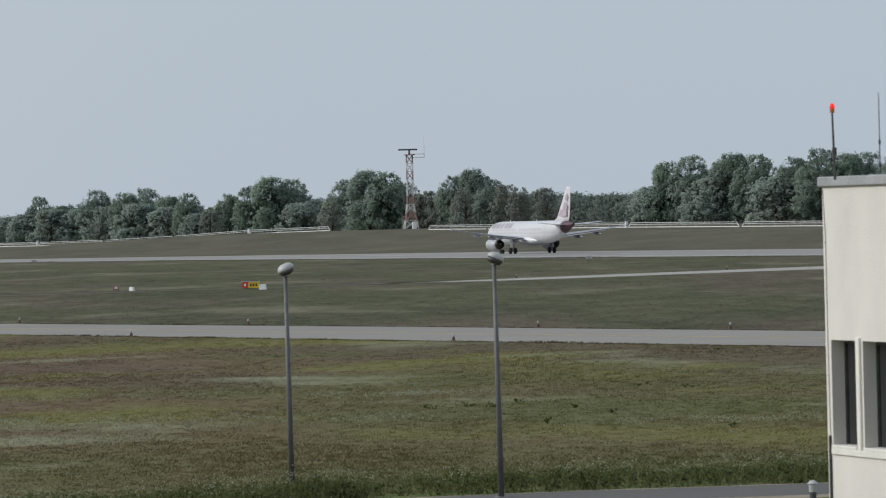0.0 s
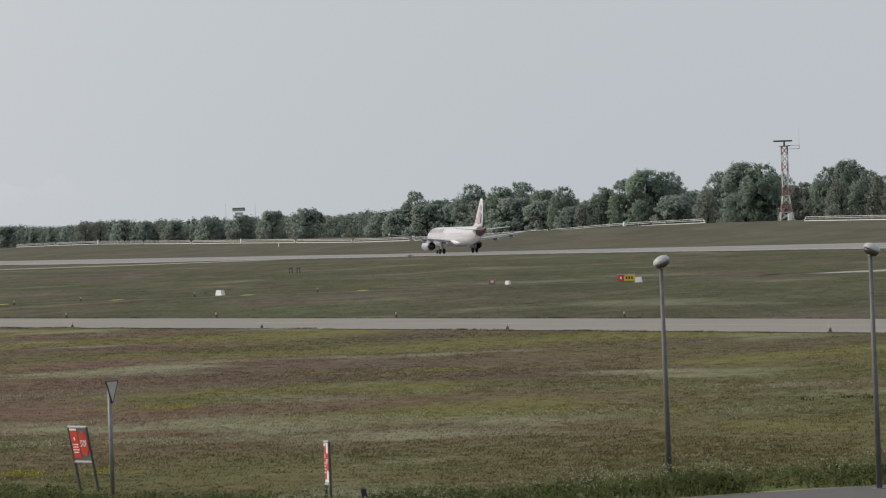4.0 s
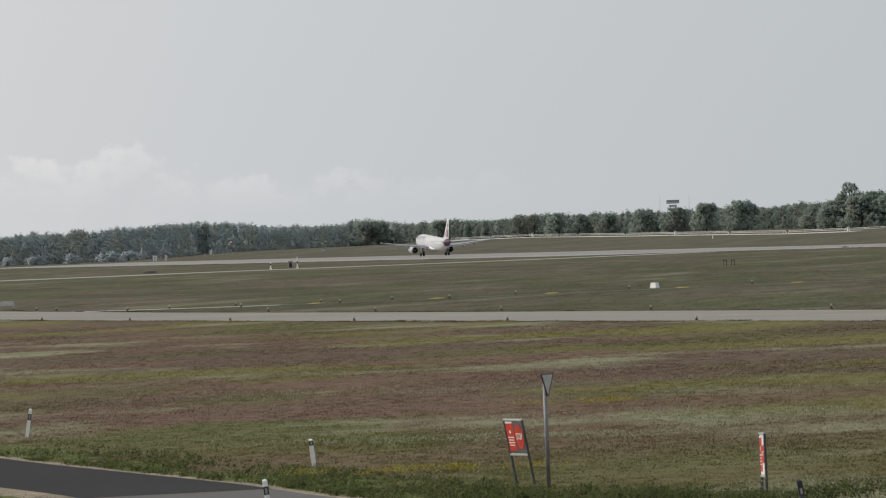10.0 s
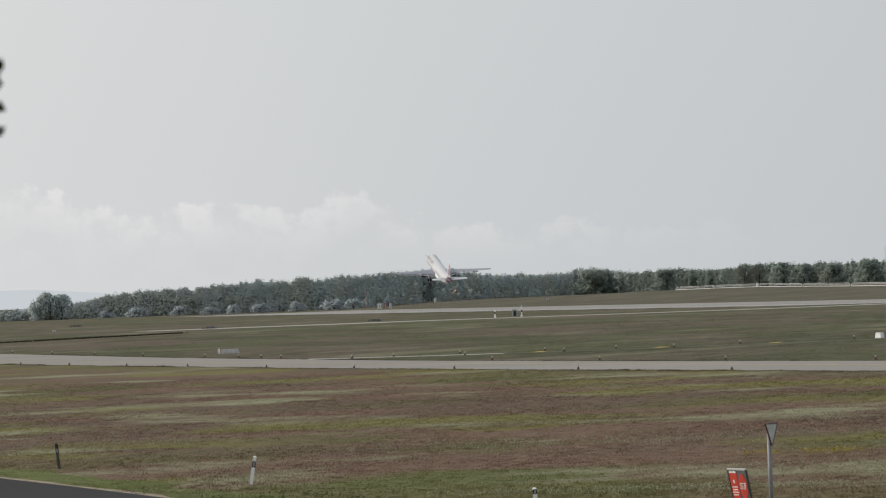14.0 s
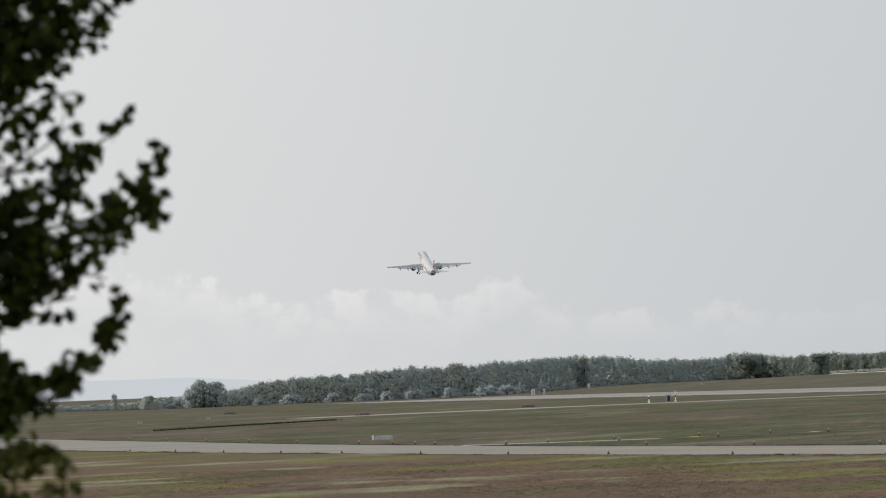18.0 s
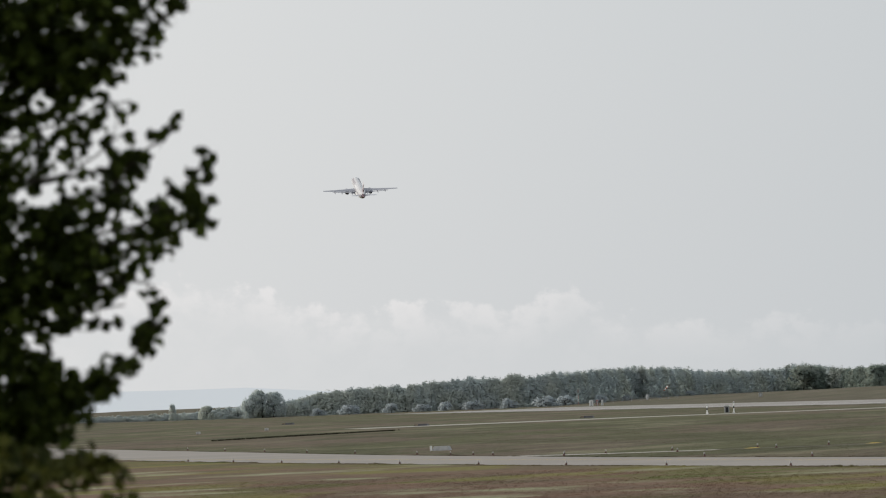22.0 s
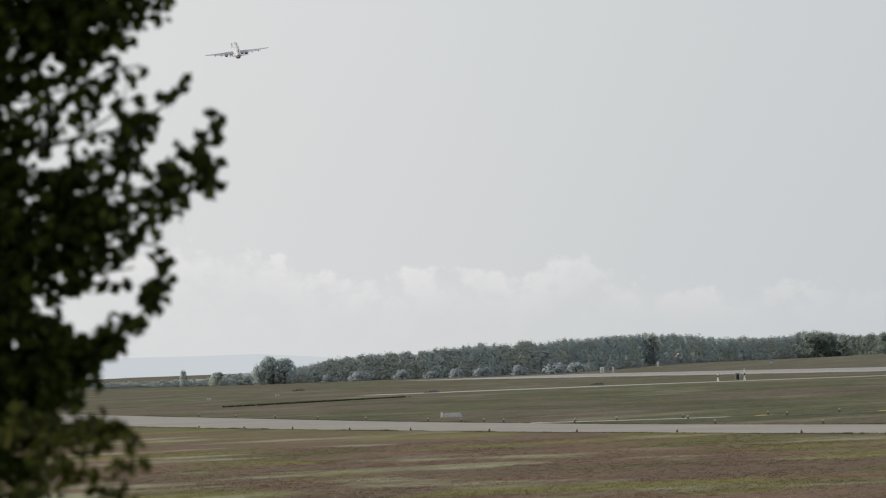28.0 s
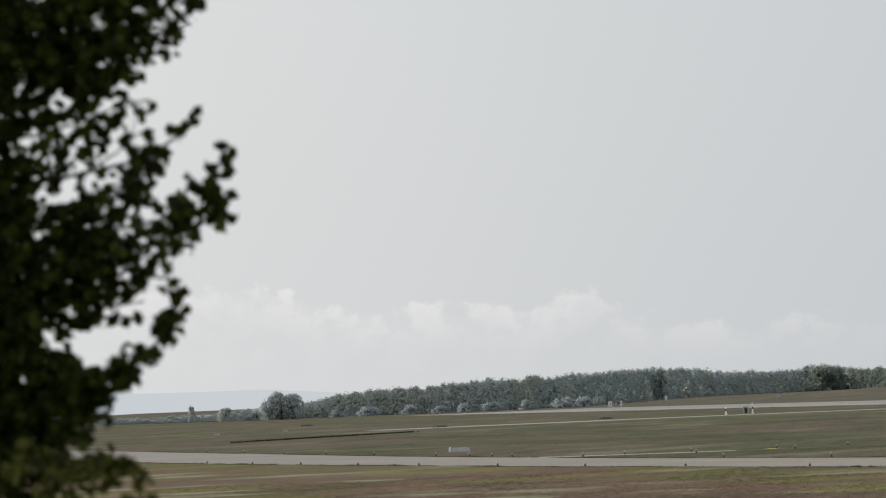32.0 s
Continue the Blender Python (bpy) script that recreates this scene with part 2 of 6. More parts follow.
def meadow_blades():
    """Standing grass takes the colour of the sward it grows in."""
    m, nt, b = shader("meadow_grass_blades")
    c = meadow_colour(nt)
    isl = nt.nodes.new("ShaderNodeNewGeometry").outputs["Random Per Island"]
    r = nt.nodes.new("ShaderNodeMapRange")
    r.inputs["To Min"].default_value, r.inputs["To Max"].default_value = 0.98, 1.25
    nt.links.new(isl, r.inputs["Value"])
    hue = nt.nodes.new("ShaderNodeHueSaturation")
    nt.links.new(r.outputs[0], hue.inputs["Value"])
    nt.links.new(c, hue.inputs["Color"])
    nt.links.new(hue.outputs[0], b.inputs["Base Color"])
    b.inputs["Roughness"].default_value = 0.8
    b.inputs["Specular IOR Level"].default_value = 0.15
    tr = nt.nodes.new("ShaderNodeBsdfTranslucent")
    nt.links.new(hue.outputs[0], tr.inputs[0])
    ms = nt.nodes.new("ShaderNodeMixShader")
    ms.inputs[0].default_value = 0.5
    nt.links.new(b.outputs[0], ms.inputs[1])
    nt.links.new(tr.outputs[0], ms.inputs[2])
    nt.links.new(ms.outputs[0], nt.nodes["Material Output"].inputs[0])
    return m


def pavement_mat(name, col, joint=0.0, turn=0.0):
    m, nt, b = shader(name)
    c = mix_rgb(nt, noise_fac(nt, 0.05, 0.35, 0.65, 5, (turn, (0.25, 1, 1)), "World"), tuple(x * 0.86 for x in col), tuple(x * 1.08 for x in col))
    c = mix_rgb(nt, noise_fac(nt, 0.9, 0.62, 0.8, 4, (turn, (0.1, 1, 1)), "World", 4), c, tuple(x * 0.6 for x in col))
    c = mix_rgb(nt, noise_fac(nt, 9.0, 0.3, 0.7, 3, None, "World", 8), tuple(x * 0.9 for x in col), c)
    nt.links.new(c, b.inputs["Base Color"])
    b.inputs["Roughness"].default_value = 0.95
    b.inputs["Specular IOR Level"].default_value = 0.15
    add_bump(nt, b, noise_fac(nt, 30, 0.3, 0.7, 2, None, "World", 2), 0.3, 0.01)
    return m


def glowing(name, col, strength):
    m, nt, b = shader(name)
    b.inputs["Base Color"].default_value = (*col, 1)
    b.inputs["Emission Color"].default_value = (*col, 1)
    b.inputs["Emission Strength"].default_value = strength
    return m


def fuselage_paint(name, split):
    """White airliner paint with faint frame seams and grime."""
    m, nt, b = shader(name)
    c = mix_rgb(nt, noise_fac(nt, 0.5, 0.35, 0.7, 4, (0, (1, 0.15, 1))), (0.72, 0.72, 0.74), (0.81, 0.81, 0.825))
    c = mix_rgb(nt, noise_fac(nt, 6, 0.55, 0.8, 3), c, (0.62, 0.635, 0.67))
    if split:                          # upper hull in pale grey down to a line below the windows
        sep = nt.nodes.new("ShaderNodeSeparateXYZ")
        nt.links.new(nt.nodes.new("ShaderNodeTexCoord").outputs["Object"], sep.inputs[0])
        r = nt.nodes.new("ShaderNodeMapRange")
        r.inputs["From Min"].default_value, r.inputs["From Max"].default_value = 3.50, 3.56
        nt.links.new(sep.outputs["Z"], r.inputs["Value"])
        c = mix_rgb(nt, r.outputs[0], c, mix_rgb(nt, noise_fac(nt, 0.5, 0.35, 0.7, 4, (0, (1, 0.15, 1))), (0.55, 0.55, 0.565), (0.63, 0.63, 0.645)))
    nt.links.new(c, b.inputs["Base Color"])
    b.inputs["Roughness"].default_value = 0.32
    b.inputs["Coat Weight"].default_value = 0.3
    return m


M = {
    "meadow": meadow(),
    "meadow_blades": meadow_blades(),
    "runway": pavement_mat("runway_concrete", (0.30, 0.288, 0.272), turn=-67.5),
    "pale_concrete": pavement_mat("bleached_concrete", (0.40, 0.385, 0.355), turn=-60),
    "taxiway": pavement_mat("taxiway_concrete", (0.29, 0.272, 0.250), turn=-60),
    "road": pavement_mat("service_road_asphalt", (0.032, 0.031, 0.032)),
    "track": plain("worn_field_track", (0.125, 0.115, 0.085), 0.95, 0, 0.4, 0.3, 3, 0.5),
    "marker": plain("weathered_red_plastic", (0.13, 0.058, 0.048), 0.7, 0, 0.25, 4, 20),
    "dirt": plain("bare_earth", (0.33, 0.27, 0.19), 0.95, 0, 0.4, 0.4, 4, 0.5),
    "white_line": plain("white_runway_paint", (0.72, 0.72, 0.70), 0.8, 0, 0.35, 0.6, 8),
    "yellow_line": plain("yellow_taxi_paint", (0.62, 0.45, 0.05), 0.8, 0, 0.3, 0.6, 8),
    "render": plain("cream_render", (0.73, 0.695, 0.645), 0.9, 0, 0.10, 0.7, 40, 0.35),
    "render_white": plain("white_window_surround", (0.78, 0.76, 0.70), 0.8, 0, 0.10, 1.5, 30, 0.15),
    "coping": plain("grey_sheet_coping", (0.42, 0.43, 0.44), 0.5, 0.4, 0.2, 2, 20),
    "glass": plain("dark_window_glass", (0.015, 0.016, 0.018), 0.08, 0, 0.2, 1, 5),
    "galv": plain("galvanised_steel", (0.25, 0.255, 0.265), 0.55, 0.3, 0.25, 3, 30),
    "panel_grey": plain("dark_grey_board", (0.12, 0.12, 0.125), 0.6, 0, 0.2, 3, 20),
    "old_asphalt": pavement_mat("worn_grey_asphalt", (0.135, 0.130, 0.125)),
    "steel_dark": plain("weathered_dark_steel", (0.10, 0.10, 0.105), 0.6, 0.4, 0.3, 4, 30),
    "lamp_head": plain("pale_grey_lamp_housing", (0.50, 0.50, 0.49), 0.45, 0, 0.15, 6, 40),
    "lamp_lens": plain("dark_lamp_glass", (0.07, 0.06, 0.055), 0.25, 0, 0.2, 6, 40),
    "white": plain("white_enamel", (0.86, 0.86, 0.84), 0.5, 0, 0.12, 3, 20),
    "red": plain("red_enamel", (0.60, 0.055, 0.035), 0.5, 0, 0.18, 3, 20),
    "orange": plain("faded_orange_paint", (0.62, 0.17, 0.06), 0.6, 0, 0.25, 3, 20),
    "yellow": plain("yellow_sign_face", (0.75, 0.52, 0.03), 0.5, 0, 0.12, 3, 20),
    "black": plain("black_paint", (0.018, 0.018, 0.02), 0.55, 0, 0.2, 3, 20),
    "sign_back": plain("grey_sign_back", (0.28, 0.285, 0.30), 0.55, 0.2, 0.2, 4, 30),
    "grey_box": plain("grey_cabinet_paint", (0.40, 0.40, 0.39), 0.6, 0, 0.2, 2, 15),
    "airliner": fuselage_paint("airliner_paint", False),
    "hull": fuselage_paint("two_tone_hull_paint", True),
    "wing": plain("grey_wing_paint", (0.31, 0.32, 0.37), 0.4, 0.1, 0.15, 0.5, 5),
    "wing_edge": plain("bare_aluminium_leading_edge", (0.62, 0.63, 0.64), 0.3, 0.8, 0.1, 1, 8),
    "maroon": plain("maroon_paint", (0.075, 0.024, 0.042), 0.35, 0, 0.1, 0.5, 5),
    "emblem": plain("faded_emblem_paint", (0.50, 0.41, 0.45), 0.4, 0, 0.12, 0.5, 5),
    "pane": plain("grey_cabin_pane", (0.56, 0.57, 0.61), 0.2, 0, 0.1, 1, 5),
    "tower_red": plain("faded_tower_red", (0.40, 0.21, 0.19), 0.6, 0, 0.2, 1, 8),
    "tower_white": plain("weathered_tower_white", (0.68, 0.68, 0.68), 0.6, 0, 0.2, 1, 8),
    "fin_grey": plain("pale_pink_grey_fin_paint", (0.70, 0.665, 0.70), 0.38, 0, 0.1, 0.5, 5),
    "title": plain("grey_lettering_paint", (0.36, 0.33, 0.37), 0.4, 0, 0.1, 2, 20),
    "nacelle": plain("silver_grey_nacelle_paint", (0.50, 0.51, 0.54), 0.35, 0.35, 0.15, 0.8, 6),
    "pole_steel": plain("dull_brown_grey_pole_paint", (0.165, 0.160, 0.160), 0.6, 0.1, 0.3, 2, 25),
    "tyre": plain("black_rubber", (0.02, 0.02, 0.021), 0.85, 0, 0.2, 5, 30),
    "strut": plain("grey_gear_paint", (0.35, 0.36, 0.37), 0.4, 0.4, 0.2, 4, 20),
    "exhaust": plain("burnt_exhaust_metal", (0.07, 0.065, 0.06), 0.4, 0.9, 0.3, 2, 10),
    "bark": plain("dark_bark", (0.06, 0.05, 0.04), 0.95, 0, 0.4, 3, 20, 0.6),
    # poplar green lifted well above real foliage, with distance haze in the colour
    "leaf_far": foliage("haze_lifted_poplar_leaves", (0.235, 0.310, 0.265), (0.325, 0.400, 0.285), 0.5, (0.26, 0.31, 0.29), 0.05),
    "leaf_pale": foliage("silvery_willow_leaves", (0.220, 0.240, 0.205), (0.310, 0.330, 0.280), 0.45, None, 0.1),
    # belt leaves lightened and cooled, so the haze sits in their base colour
    "leaf_wood": foliage("haze_lifted_woodland_leaves", (0.300, 0.365, 0.345), (0.365, 0.430, 0.360), 0.5, (0.34, 0.365, 0.31), 0.03),
    # farthest leaves, palest and bluest: air haze is painted into the base colour
    "leaf_haze_pale": foliage("haze_painted_pale_shrub_leaves", (0.44, 0.50, 0.535), (0.50, 0.55, 0.575), 0.5, None, 0.03),
    "leaf_haze": foliage("haze_painted_woodland_leaves", (0.60, 0.675, 0.700), (0.675, 0.735, 0.700), 0.5, (0.66, 0.69, 0.60), 0.03),
    # green taken close to black: the tree's backlit shade is in the leaf colour
    "leaf_near": foliage("backlit_dark_green_leaves", (0.013, 0.019, 0.005), (0.060, 0.080, 0.014), 0.15, None, 0.06),
    "leaf_shrub": foliage("yellow_green_leaves", (0.020, 0.026, 0.006), (0.135, 0.140, 0.032), 0.30, None, 0.1),
    "grass_blade": foliage("tall_grass_blades", (0.085, 0.105, 0.032), (0.180, 0.200, 0.078), 0.4),
    "grass_head": foliage("pale_flower_heads", (0.24, 0.26, 0.16), (0.40, 0.41, 0.30), 0.3),
    "yellow_bloom": foliage("yellow_blossom", (0.22, 0.20, 0.03), (0.42, 0.36, 0.04), 0.3),
    "weed": foliage("broad_weed_leaves", (0.085, 0.112, 0.032), (0.150, 0.185, 0.058), 0.45),
    "beacon": glowing("red_beacon_glass", (0.75, 0.03, 0.02), 0.8),
}


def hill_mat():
    m, nt, b = shader("haze_glow_hills")
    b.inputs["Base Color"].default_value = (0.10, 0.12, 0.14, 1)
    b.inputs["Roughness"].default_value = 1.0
    # the hills emit a pale blue glow in place of the haze before them
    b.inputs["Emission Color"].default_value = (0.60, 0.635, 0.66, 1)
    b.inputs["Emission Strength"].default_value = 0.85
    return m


def verge_mat():
    m, nt, b = shader("green_verge_grass")
    c = mix_rgb(nt, noise_fac(nt, 0.35, 0.35, 0.65, 6, None, "World", 3), (0.105, 0.135, 0.036), (0.165, 0.180, 0.068))
    c = mix_rgb(nt, noise_fac(nt, 3.0, 0.3, 0.7, 5, None, "World", 13), mix_rgb(nt, 0.4, c, (0.04, 0.05, 0.015)), c)
    nt.links.new(c, b.inputs["Base Color"])
    b.inputs["Roughness"].default_value = 0.9
    b.inputs["Specular IOR Level"].default_value = 0.1
    add_bump(nt, b, noise_fac(nt, 1.5, 0.2, 0.8, 6, None, "World", 9), 1.0, 0.3)
    return m


M["hills"] = hill_mat()
M["verge_grass"] = verge_mat()
M["scrub"] = foliage("dark_scrub_leaves", (0.040, 0.042, 0.026), (0.070, 0.068, 0.042), 0.2)

# ---- building helpers ----


def thing(name, label, category, m=None, group="", kind=""):
    ob = new(name)
    if m is not None:
        ob.matrix_world = m
    return tagged(ob, label, category, group, kind)


def mesh_of(bm, material, name, smooth=False):
    me = bpy.data.meshes.new(name)
    bm.to_mesh(me)
    bm.free()
    for mt in (material if isinstance(material, (list, tuple)) else [material]):
        me.materials.append(mt)
    if smooth:
        for p in me.polygons:
            p.use_smooth = True
    return me


def part(name, bm, material, parent, label="", smooth=False):
    ob = new(name, mesh_of(bm, material, name, smooth))
    ob.parent = parent
    if label:
        ob["label"] = label
    return ob


def solo(name, bm, material, label, category, kind="", smooth=False, group=""):
    return tagged(new(name, mesh_of(bm, material, name, smooth)), label, category, group, kind)


def box(bm, c, s, rz=0.0, bevel=0.0, m=None):
    mm = Matrix.Translation(c) @ Matrix.Rotation(radians(rz), 4, "Z") @ Matrix.Diagonal((*s, 1))
    if m is not None:
        mm = m @ mm
    r = bmesh.ops.create_cube(bm, size=1.0, matrix=mm)
    if bevel:
        es = list({e for v in r["verts"] for e in v.link_edges})
        bmesh.ops.bevel(bm, geom=es, offset=bevel, segments=1, affect="EDGES")
    return bm


def rod(bm, p0, p1, r0, r1=None, seg=10):
    """A tapered rod from p0 to p1."""
    p0, p1 = Vector(p0), Vector(p1)
    r1 = r0 if r1 is None else r1
    d = p1 - p0
    m = Matrix.Translation((p0 + p1) / 2) @ d.to_track_quat("Z", "Y").to_matrix().to_4x4()
    bmesh.ops.create_cone(bm, cap_ends=True, segments=seg, radius1=r0, radius2=r1, depth=d.length, matrix=m)
    return bm


def loft(bm, rings, caps=True):
    """A skin over rings of points, each of the same count."""
    vs = [[bm.verts.new(p) for p in r] for r in rings]
    n = len(rings[0])
    for a, b in zip(vs, vs[1:]):
        for i in range(n):
            j = (i + 1) % n
            bm.faces.new((a[i], a[j], b[j], b[i]))
    if caps:
        bm.faces.new(vs[0][::-1])
        bm.faces.new(vs[-1])
    bmesh.ops.recalc_face_normals(bm, faces=bm.faces)
    return bm


# ---- the plan: the runway's own axes; s along it, q across it ----

def rw(s, q, z=0.0):
    return Vector((-s * math.sin(RUN) + q * math.cos(RUN), s * math.cos(RUN) + q * math.sin(RUN), z))


def tw(s, q, z=0.0):
    return Vector((-s * math.sin(TAXI) + q * math.cos(TAXI), s * math.cos(TAXI) + q * math.sin(TAXI), z))


def polar(az, d, z=0.0):
    return Vector((d * math.sin(radians(az)), d * math.cos(radians(az)), z))


BANK_S = (900, 1134, 1223, 1345, 1390, 1426, 1469, 1514, 1562, 1612, 1723, 1860, 1965, 2043, 2152, 2400)
BANK_Z = (2.4, 2.9, 3.4, 3.7, 4.2, 4.1, 3.9, 3.2, 2.1, 1.5, 0.9, 1.6, 2.0, 2.6, 2.4, 0.8)


DIP_S = (1000, 1164, 1300, 1500, 1800, 2300, 2700)
DIP_Z = (0.0, -0.30, -0.60, -0.70, -0.90, -1.20, -1.30)


def ease(v, lo, hi):
    k = min(1.0, max(0.0, (v - lo) / (hi - lo)))
    return k * k * (3 - 2 * k)


def ground_z(x, y):
    """Level airfield that falls a little along the far runway, with a low grass bank behind it."""
    q = x * math.cos(RUN) + y * math.sin(RUN)
    s = -x * math.sin(RUN) + y * math.cos(RUN)
    bank = ease(q, 440, 550)
    return float(np.interp(s, BANK_S, BANK_Z)) * bank + float(np.interp(s, DIP_S, DIP_Z)) * ease(q, 200, 330) * (1 - bank)


def build_ground():
    az = sorted(set(list(range(-180, 181, 6)) + [a * 0.5 for a in range(-44, 24)]))[1:]
    rs = [10.0]
    while rs[-1] < 4900:
        rs.append(min(4900.0, rs[-1] * (1.016 if 900 < rs[-1] < 2700 else 1.05) + 2))
    vs = [(0, 0, 0)] + [tuple(polar(a, r)) for r in rs for a in az]
    vs = [(x, y, ground_z(x, y)) for x, y, _ in vs]
    n = len(az)
    fs = [(0, 1 + (i + 1) % n, 1 + i) for i in range(n)]
    for k in range(len(rs) - 1):
        for i in range(n):
            j = (i + 1) % n
            fs.append((1 + k * n + i, 1 + k * n + j, 1 + (k + 1) * n + j, 1 + (k + 1) * n + i))
    me = bpy.data.meshes.new("ground")
    me.from_pydata(vs, [], fs)
    bm = bmesh.new()
    bm.from_mesh(me)
    bmesh.ops.recalc_face_normals(bm, faces=bm.faces)
    if sum(f.normal.z for f in bm.faces) < 0:
        bmesh.ops.reverse_faces(bm, faces=bm.faces)
    bm.to_mesh(me)
    bm.free()
    me.materials.append(M["meadow"])
    for p in me.polygons:
        p.use_smooth = True
    return tagged(new("ground", me), "airfield meadow of green, brown and straw-coloured grass", "grass", kind="structure")


def strip(name, pts_a, pts_b, z, material, label, category, kind="structure", parent=None):
    """A flat ribbon between two edges."""
    bm = bmesh.new()
    a = [bm.verts.new((p[0], p[1], z + ground_z(p[0], p[1]))) for p in pts_a]
    b = [bm.verts.new((p[0], p[1], z + ground_z(p[0], p[1]))) for p in pts_b]
    for i in range(len(a) - 1):
        bm.faces.new((a[i], a[i + 1], b[i + 1], b[i]))
    bmesh.ops.recalc_face_normals(bm, faces=bm.faces)
    if sum(f.normal.z for f in bm.faces) < 0:
        bmesh.ops.reverse_faces(bm, faces=bm.faces)
    ob = new(name, mesh_of(bm, material, name))
    if parent is not None:
        ob.parent = parent
        return ob
    return tagged(ob, label, category, kind=kind)


def smooth_line(pts, n=8):
    """A gentle curve through a few corners."""
    out = []
    p = [Vector((*q, 0)) if len(q) == 2 else Vector(q) for q in pts]
    p = [2 * p[0] - p[1]] + p + [2 * p[-1] - p[-2]]
    for i in range(1, len(p) - 2):
        for k in range(n):
            t = k / n
            out.append(0.5 * (2 * p[i] + (p[i + 1] - p[i - 1]) * t + (2 * p[i - 1] - 5 * p[i] + 4 * p[i + 1] - p[i + 2]) * t * t
                              + (3 * p[i] - p[i - 1] - 3 * p[i + 1] + p[i + 2]) * t ** 3))
    out.append(p[-2])
    return out


def offset_line(line, w):
    out = []
    for i, p in enumerate(line):
        d = (line[min(i + 1, len(line) - 1)] - line[max(i - 1, 0)]).normalized()
        out.append(p + Vector((-d.y, d.x, 0)) * w)
    return out


ROAD_FAR = smooth_line([(60, 146), (20, 139.5), (9, 137.4), (0.5, 135.5), (-4.5, 131.8), (-12, 128), (-17.5, 130), (-21, 136.6), (-24, 142.3), (-27.5, 150.3), (-31.2, 157.6), (-36.5, 168), (-41.4, 178.2), (-53, 202), (-72, 240), (-100, 300)])


def taxi_near(s):
    return float(np.interp(s, (200, 330, 400, 470, 540, 600, 640, 720, 1200), (151.5, 152.3, 150.2, 150, 152.3, 155, 158, 165, 215)))


def taxi_far(s):
    """The edge away from the road; the taxiway widens towards its far junction."""
    return float(np.interp(s, (260, 303, 375, 420, 457, 493, 535, 572, 600, 637, 678, 724, 773, 1200), (170.7, 171.0, 169.4, 167.6, 167, 167.3, 169.8, 172, 174.5, 178.2, 182.7, 187.4, 192.6, 240)))


def build_pavements():
    ss = list(range(-600, 2151, 25))
    near = [float(np.interp(s, (1150, 1260, 1500, 2150), (362, 352, 350, 346))) for s in ss]
    run = strip("runway", [rw(s, q) for s, q in zip(ss, near)], [rw(s, 424) for s in ss], 0.06, M["runway"], "long pale grey concrete runway", "runway")
    for q in (364.0, 371.5, 415.5):
        strip("edge_line", [rw(s, q) for s in ss], [rw(s, q + 1.2) for s in ss], 0.066, M["white_line"], "", "", parent=run)
    for s in range(-600, 2100, 60):
        strip("centre_dash", [rw(s, 392.5), rw(s + 30, 392.5)], [rw(s, 393.4), rw(s + 30, 393.4)], 0.066, M["white_line"], "", "", parent=run)
    st = list(range(-400, 1201, 20))
    taxi = strip("taxiway", [tw(s, taxi_near(s)) for s in st], [tw(s, taxi_far(s)) for s in st], 0.03, M["taxiway"], "pale grey concrete taxiway between grass verges", "taxiway")
    strip("centre_line", [tw(s, 161.3) for s in st], [tw(s, 161.6) for s in st], 0.036, M["yellow_line"], "", "", parent=taxi)
    # exits that leave the runway or the taxiway at a slant
    def lane(name, pts, w, label):
        ln = smooth_line(pts)
        if isinstance(w, tuple):         # widens from one end to the other
            edge = [offset_line(ln, w[0] + (w[1] - w[0]) * i / (len(ln) - 1))[i] for i in range(len(ln))]
        else:
            edge = offset_line(ln, w)
        return strip(name, ln, edge, 0.025, M["pale_concrete"], label, "taxiway")
    lane("link_road", [(-2, 599), (1, 602), (22, 633), (44, 662), (90, 735)], (-5, -26), "narrow pale concrete link road through the grass")
    lane("stub_taxiway", [(-150, 590), (-128, 566), (-117, 553), (-107, 548), (-99, 546), (-95, 546)], -5, "short pale exit stub beside the taxiway")
    ln = smooth_line([(-95, 546), (-85, 546), (-66, 557), (-46, 568), (-30, 578), (-2, 599)])
    link = strip("field_track", ln, offset_line(ln, -3.2), 0.025, M["track"], "faint worn track through the airfield grass", "track")
    for x, y in ((-80.6, 551), (-92, 546.5), (-70, 557.5), (-57.5, 564), (-46.5, 570.5)):
        strip("hold_mark", [(x - 0.55, y - 2.5), (x - 0.55, y + 2.5)], [(x + 0.55, y - 2.5), (x + 0.55, y + 2.5)], 0.033, M["yellow_line"], "", "", parent=link)
    mid = smooth_line([(1118, 175), (1122, 210), (1134, 235), (1138, 255), (1146, 285), (1160, 320), (1185, 366)])
    strip("exit_taxiway", [rw(p.x - 14, p.y) for p in mid], [rw(p.x + 14, p.y) for p in mid], 0.025, M["pale_concrete"], "pale exit taxiway that leaves the runway at a slant", "taxiway")
    # worn grey asphalt up to the junction, new dark asphalt beyond it
    k = 70
    road = strip("service_road", ROAD_FAR[:k], offset_line(ROAD_FAR, 5.2)[:k], 0.02, M["old_asphalt"], "curved worn grey asphalt service road", "road")
    strip("new_surface", ROAD_FAR[k - 1:], offset_line(ROAD_FAR, 5.2)[k - 1:], 0.024, M["road"], "", "", parent=road)["label"] = "newer dark asphalt"
    lawn = [2.2 + 1.8 * noise.noise(p * 0.11) + 1.2 * noise.noise(p * 0.6) for p in ROAD_FAR]
    for o, k in ((-0.3, -2.2), (6.3, 4.0)):
        outer = [offset_line(ROAD_FAR, o + k * (lawn[i] / 2.2 + 0.2))[i] for i in range(len(ROAD_FAR))]
        strip("grass_verge", offset_line(ROAD_FAR, o), outer, 0.012, M["verge_grass"], "strip of lush green grass beside the service road", "grass")
